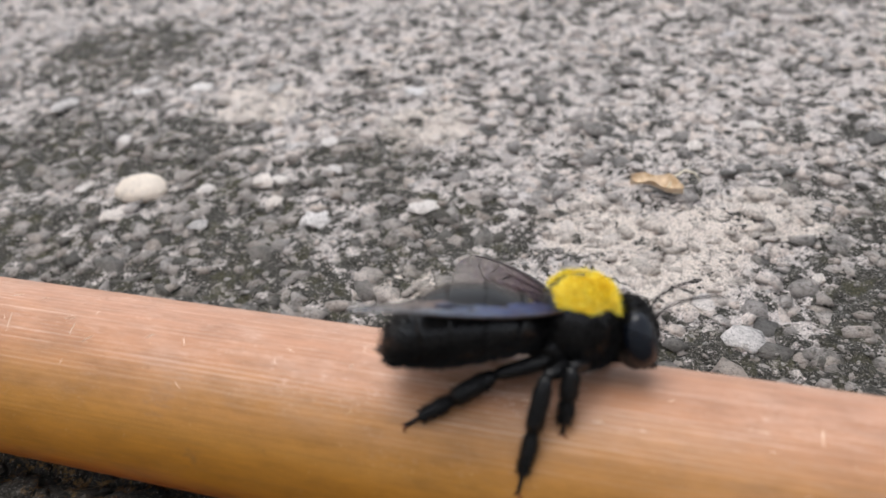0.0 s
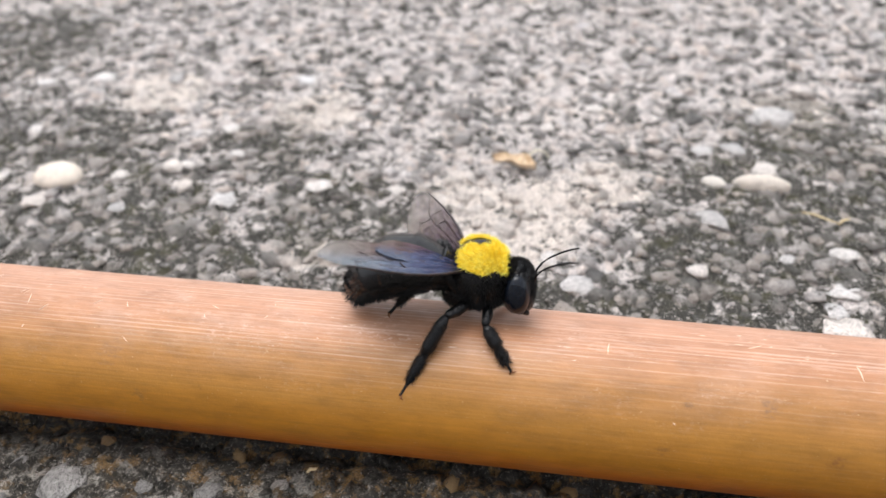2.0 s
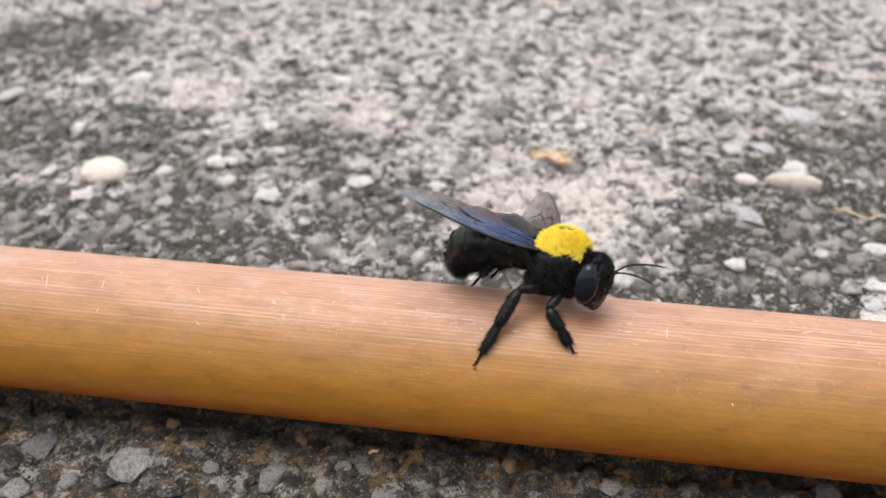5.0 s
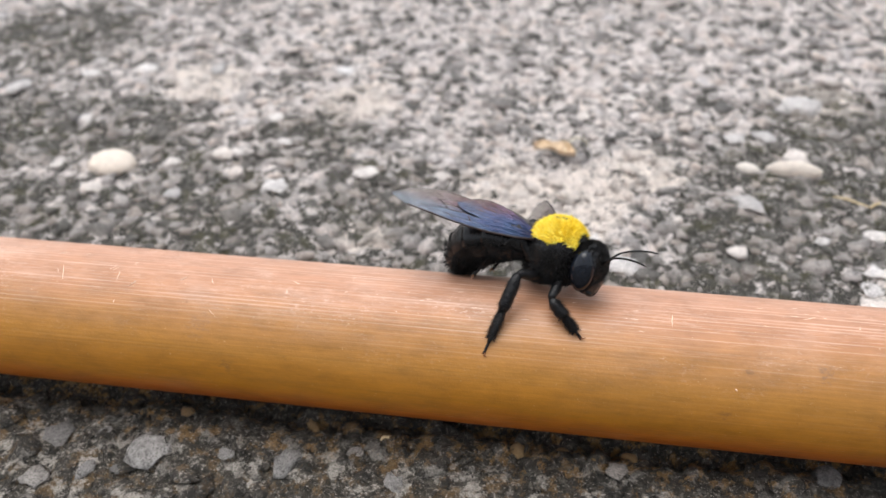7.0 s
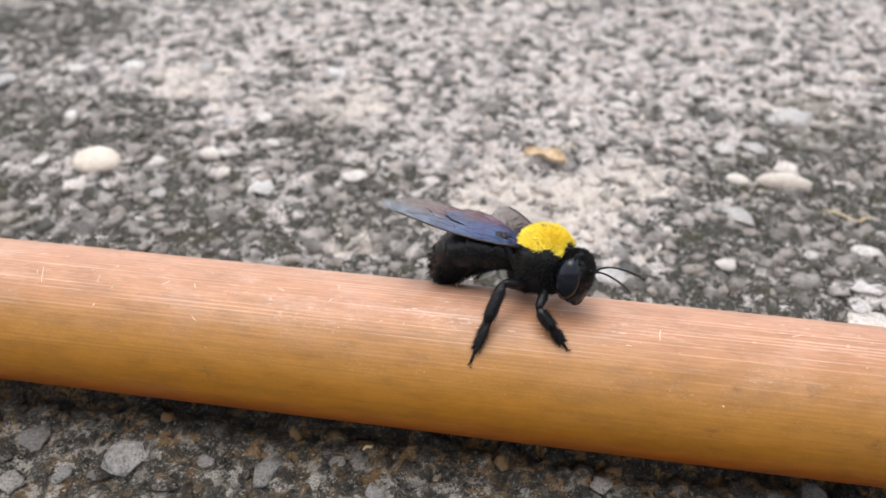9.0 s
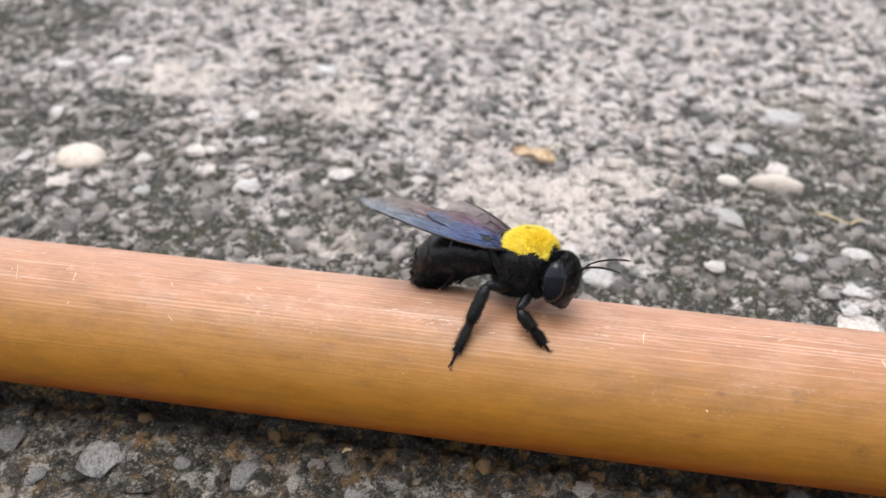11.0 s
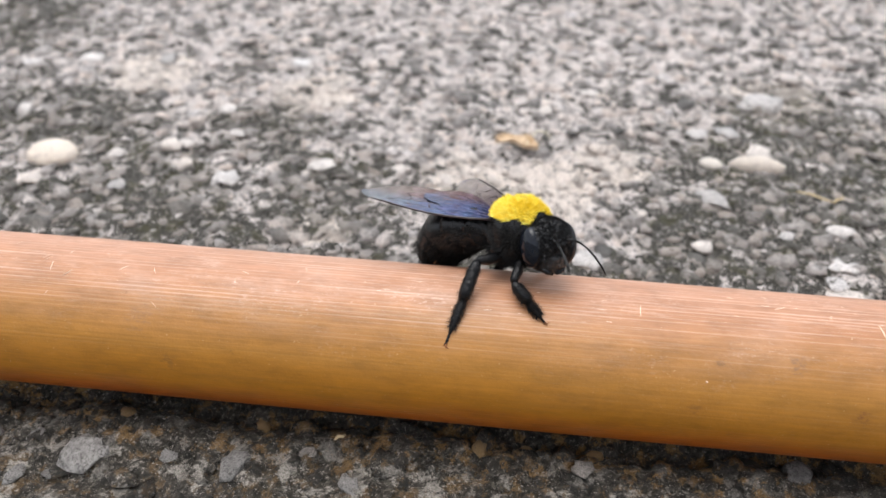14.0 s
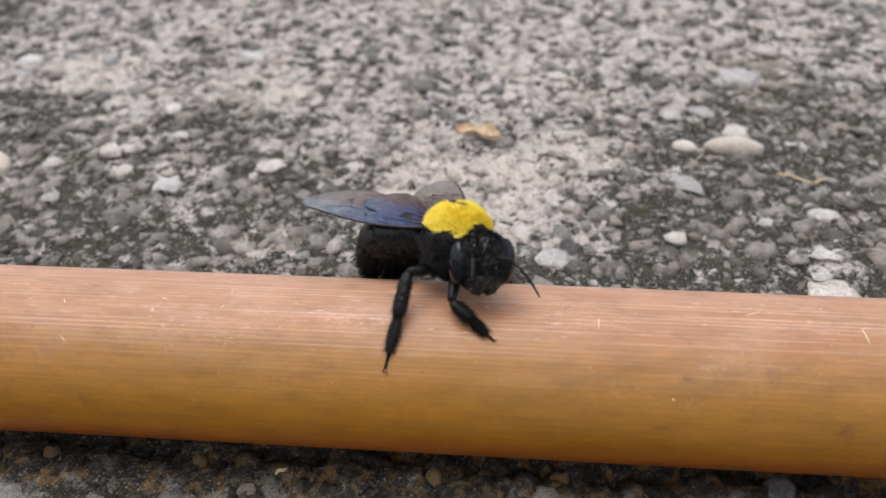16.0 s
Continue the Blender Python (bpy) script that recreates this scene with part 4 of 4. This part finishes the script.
def dry_leaf():
    """A curled scrap of leaf with a thin stalk."""
    verts, faces = [], []
    nu, nv = 16, 8
    for side in (0, 1):
        for i in range(nu + 1):
            u = i / nu
            half = 0.20 * math.sin(math.pi * min(1, 0.02 + 0.97 * u)) ** 1.1 * (1 + 0.25 * math.sin(11 * u))
            for j in range(nv + 1):
                v = 2 * j / nv - 1
                curl = 0.17 * v * v + 0.04 * math.sin(7 * u + 2 * v) + 0.07 * math.sin(3 * u)
                verts.append(((u - 0.5) * 0.98, v * half * (1 + 0.1 * math.sin(9 * u)), 0.04 + curl + 0.012 * side))
    n = (nu + 1) * (nv + 1)
    for i in range(nu):
        for j in range(nv):
            a = i * (nv + 1) + j
            q = (a, a + nv + 1, a + nv + 2, a + 1)
            faces.append(tuple(reversed(q)))
            faces.append(tuple(k + n for k in q))
    leaf = part("dry_leaf", (verts, faces), DRY_LEAF, at=(-0.36, 7.22, 0.0))
    leaf.rotation_euler = (radians(6), 0, radians(-14))
    part("stalk", tube([(0.20, 0.05, 0.10), (0.26, 0.22, 0.24), (0.38, 0.38, 0.30), (0.56, 0.42, 0.26), (0.70, 0.36, 0.14)], [0.030, 0.026, 0.024, 0.020, 0.012], 6), PALE_STRAW, leaf, "thin pale stalk")
    tagged(leaf, "small curled dry brown leaf scrap lying on concrete", "leaf")


def straw(name, x, y, length, turn, label):
    ob = part(name, tube([(-length / 2, 0, 0), (-length / 6, 0.02, 0.03), (length / 5, -0.01, 0.03), (length / 2, 0.02, 0.01)], [0.02, 0.03, 0.028, 0.012], 7, 0.6), STRAW, at=(x, y, 0.03))
    ob.rotation_euler = (0, 0, radians(turn))
    tagged(ob, label, "straw")


dry_leaf()
straw("dry_straw", 5.75, 6.05, 0.75, -28, "thin pale dry straw lying on concrete")
straw("dry_straw", 6.2, 6.0, 0.35, 40, "thin pale dry straw lying on concrete")
straw("dry_straw", -2.55, -1.0, 0.16, 30, "short yellowish chip of straw on dark concrete")

# stones set in the concrete: x, y, width
FRONT_STONES = [(-6.06, -1.61, 0.70), (-3.93, -1.54, 0.57), (-7.64, -1.48, 0.54), (-6.91, -1.35, 0.29), (-6.87, -2.04, 0.38), (-7.57, -2.29, 0.48),
                (-2.96, -1.25, 0.26), (-2.29, -1.69, 0.42), (-6.44, -1.96, 0.23), (-4.91, -1.53, 0.27), (0.88, -1.15, 0.34), (3.88, -0.74, 0.46)]
RUSTY_STONES = [(-3.78, -0.76, 0.27), (-5.81, -0.83, 0.24), (-0.57, -0.85, 0.30), (0.09, -0.75, 0.26), (1.08, -0.78, 0.31)]
LEFT_STONES = [(-14.58, 8.93, 0.87), (-7.62, 6.60, 0.46), (-7.43, 5.84, 0.42), (-6.69, 7.13, 0.48), (-7.29, 8.26, 0.52), (-7.95, 6.47, 0.61),
               (-8.45, 4.79, 0.41), (-6.38, 5.42, 0.70), (-4.46, 6.18, 0.66), (-6.16, 10.99, 0.79), (-2.80, 6.15, 0.40), (-13.07, 10.04, 0.62),
               (-11.68, 10.52, 0.72), (-11.94, 7.56, 0.65), (-11.61, 5.64, 0.46), (-10.34, 4.81, 0.57), (-9.05, 6.07, 0.41), (-9.64, 10.60, 0.56)]
RIGHT_STONES = [(5.00, 7.93, 0.63), (3.66, 5.93, 0.84), (2.24, 5.21, 0.33), (4.41, 8.57, 0.64), (3.78, 8.48, 0.59), (4.95, 4.83, 0.37), (6.03, 5.07, 0.57),
                (3.27, 4.28, 0.45), (1.35, 10.20, 0.48), (0.27, 9.00, 0.49), (5.53, 10.05, 1.23), (5.78, 4.03, 0.69), (5.55, 3.50, 0.44), (5.64, 3.04, 0.98),
                (1.06, 3.51, 0.63), (0.52, 4.28, 0.44)]
CREAM_STONES = [(-10.39, 5.85, 1.16, 0.82), (3.86, 7.25, 0.51, 0.7), (4.84, 7.25, 1.20, 0.34)]
STONE_SHAPES = pebble_shapes(8, 2, 4.0, 0.55)


def stone_meshes(tag, material, lump=1.0):
    out = []
    for v, f in STONE_SHAPES:
        ball = v / np.linalg.norm(v, axis=1, keepdims=True)
        v = ball + lump * (v - ball)
        w = v[:, 0].max() - v[:, 0].min()
        me = mesh_of(tag, v * np.array([1, 0.8, 0.5]) / w, f)
        me.materials.append(material)
        out.append(me)
    return out


def set_stones(rows, meshes, label, seed):
    rs = random.Random(seed)
    for k, (x, y, w, *deep) in enumerate(rows):
        ob = new("stone", meshes[k % len(meshes)])
        ob.parent = ground
        h = float(relief(np.array([x]), np.array([y]))[0])
        ob.location = (x * CM, y * CM, (h + 0.035) * CM)
        ob.scale = (w, w * (deep[0] / 0.8 if deep else rs.uniform(0.85, 1.25)), w * (0.85 if deep else rs.uniform(0.35, 0.6)))
        ob.rotation_euler = (0, 0, radians(rs.uniform(-20, 20) if deep else rs.uniform(0, 360)))
        tagged(ob, label)


pale, grey = stone_meshes("pale_stone", PALE_STONE), stone_meshes("grey_stone", GREY_STONE)
set_stones(LEFT_STONES + RIGHT_STONES, pale, "pale grey pebble set in concrete", 1)
set_stones(FRONT_STONES, grey, "dull grey pebble set in dark concrete", 2)
set_stones(RUSTY_STONES, stone_meshes("rusty_stone", RUST_STONE), "rust-brown pebble set in dark concrete", 3)
set_stones(CREAM_STONES, stone_meshes("cream_stone", CREAM_STONE, 0.12), "smooth cream pebble set in concrete", 4)

small = pebble_shapes(12, 1, 0.0, 0.9)
scatter("gravel", 13000, small, 0.045, 0.25, 1.5, 21, GRAVEL, (-25, 15.5, -4, 20), "small grey and white gravel set in the concrete", 0.16)
octa = (np.array([(1, 0, 0), (-1, 0, 0), (0, 1, 0), (0, -1, 0), (0, 0, 1), (0, 0, -1)], float),
        np.array([(0, 2, 4), (2, 1, 4), (1, 3, 4), (3, 0, 4), (2, 0, 5), (1, 2, 5), (3, 1, 5), (0, 3, 5)]))
scatter("grit", 14000, [octa], 0.02, 0.05, 1.3, 22, GRIT, (-16, 10, -4, 10), "fine sharp grit on the concrete", 0.0)


def motions():
    """Everything that moves: the bee, and the parts that move on it."""
    ticks = sorted({t for t, *_ in BODY} | {0.25, 0.4, 1.3, 1.7, 1.9, 5.2, 9.2, 11.5, 12.0})
    walk(bee, [(t, to_metres(body_pose(t))) for t in ticks])
    walk(head, [(t, to_metres(Matrix.Translation(NECK) @ pose(0, 0, 0, 0, p, y))) for t, p, y in HEAD])
    for k, pair in enumerate(plates):
        for piece in pair:
            walk(piece, [(t, to_metres(plate_poses(t)[k])) for t, *_ in ABDOMEN])
    for side, rows in ((-1, NEAR_WING), (1, FAR_WING)):
        walk(wings[side], [(t, to_metres(wing_pose(side, *w))) for t, *w in rows])
    for side, feeler in feelers:
        root = Vector((0.685, side * 0.09, -0.10)) - NECK
        walk(feeler, [(t, to_metres(Matrix.Translation(root) @ pose(0, 0, 0, 0, p, side * y))) for t, y, p in ANTENNA[side]])
    for (kind, side), (femur, tibia) in legs.items():
        rows = [(t, leg_pose(kind, side, t)) for t in ticks]
        walk(femur, [(t, to_metres(a)) for t, (a, b) in rows])
        walk(tibia, [(t, to_metres(b)) for t, (a, b) in rows])


motions()
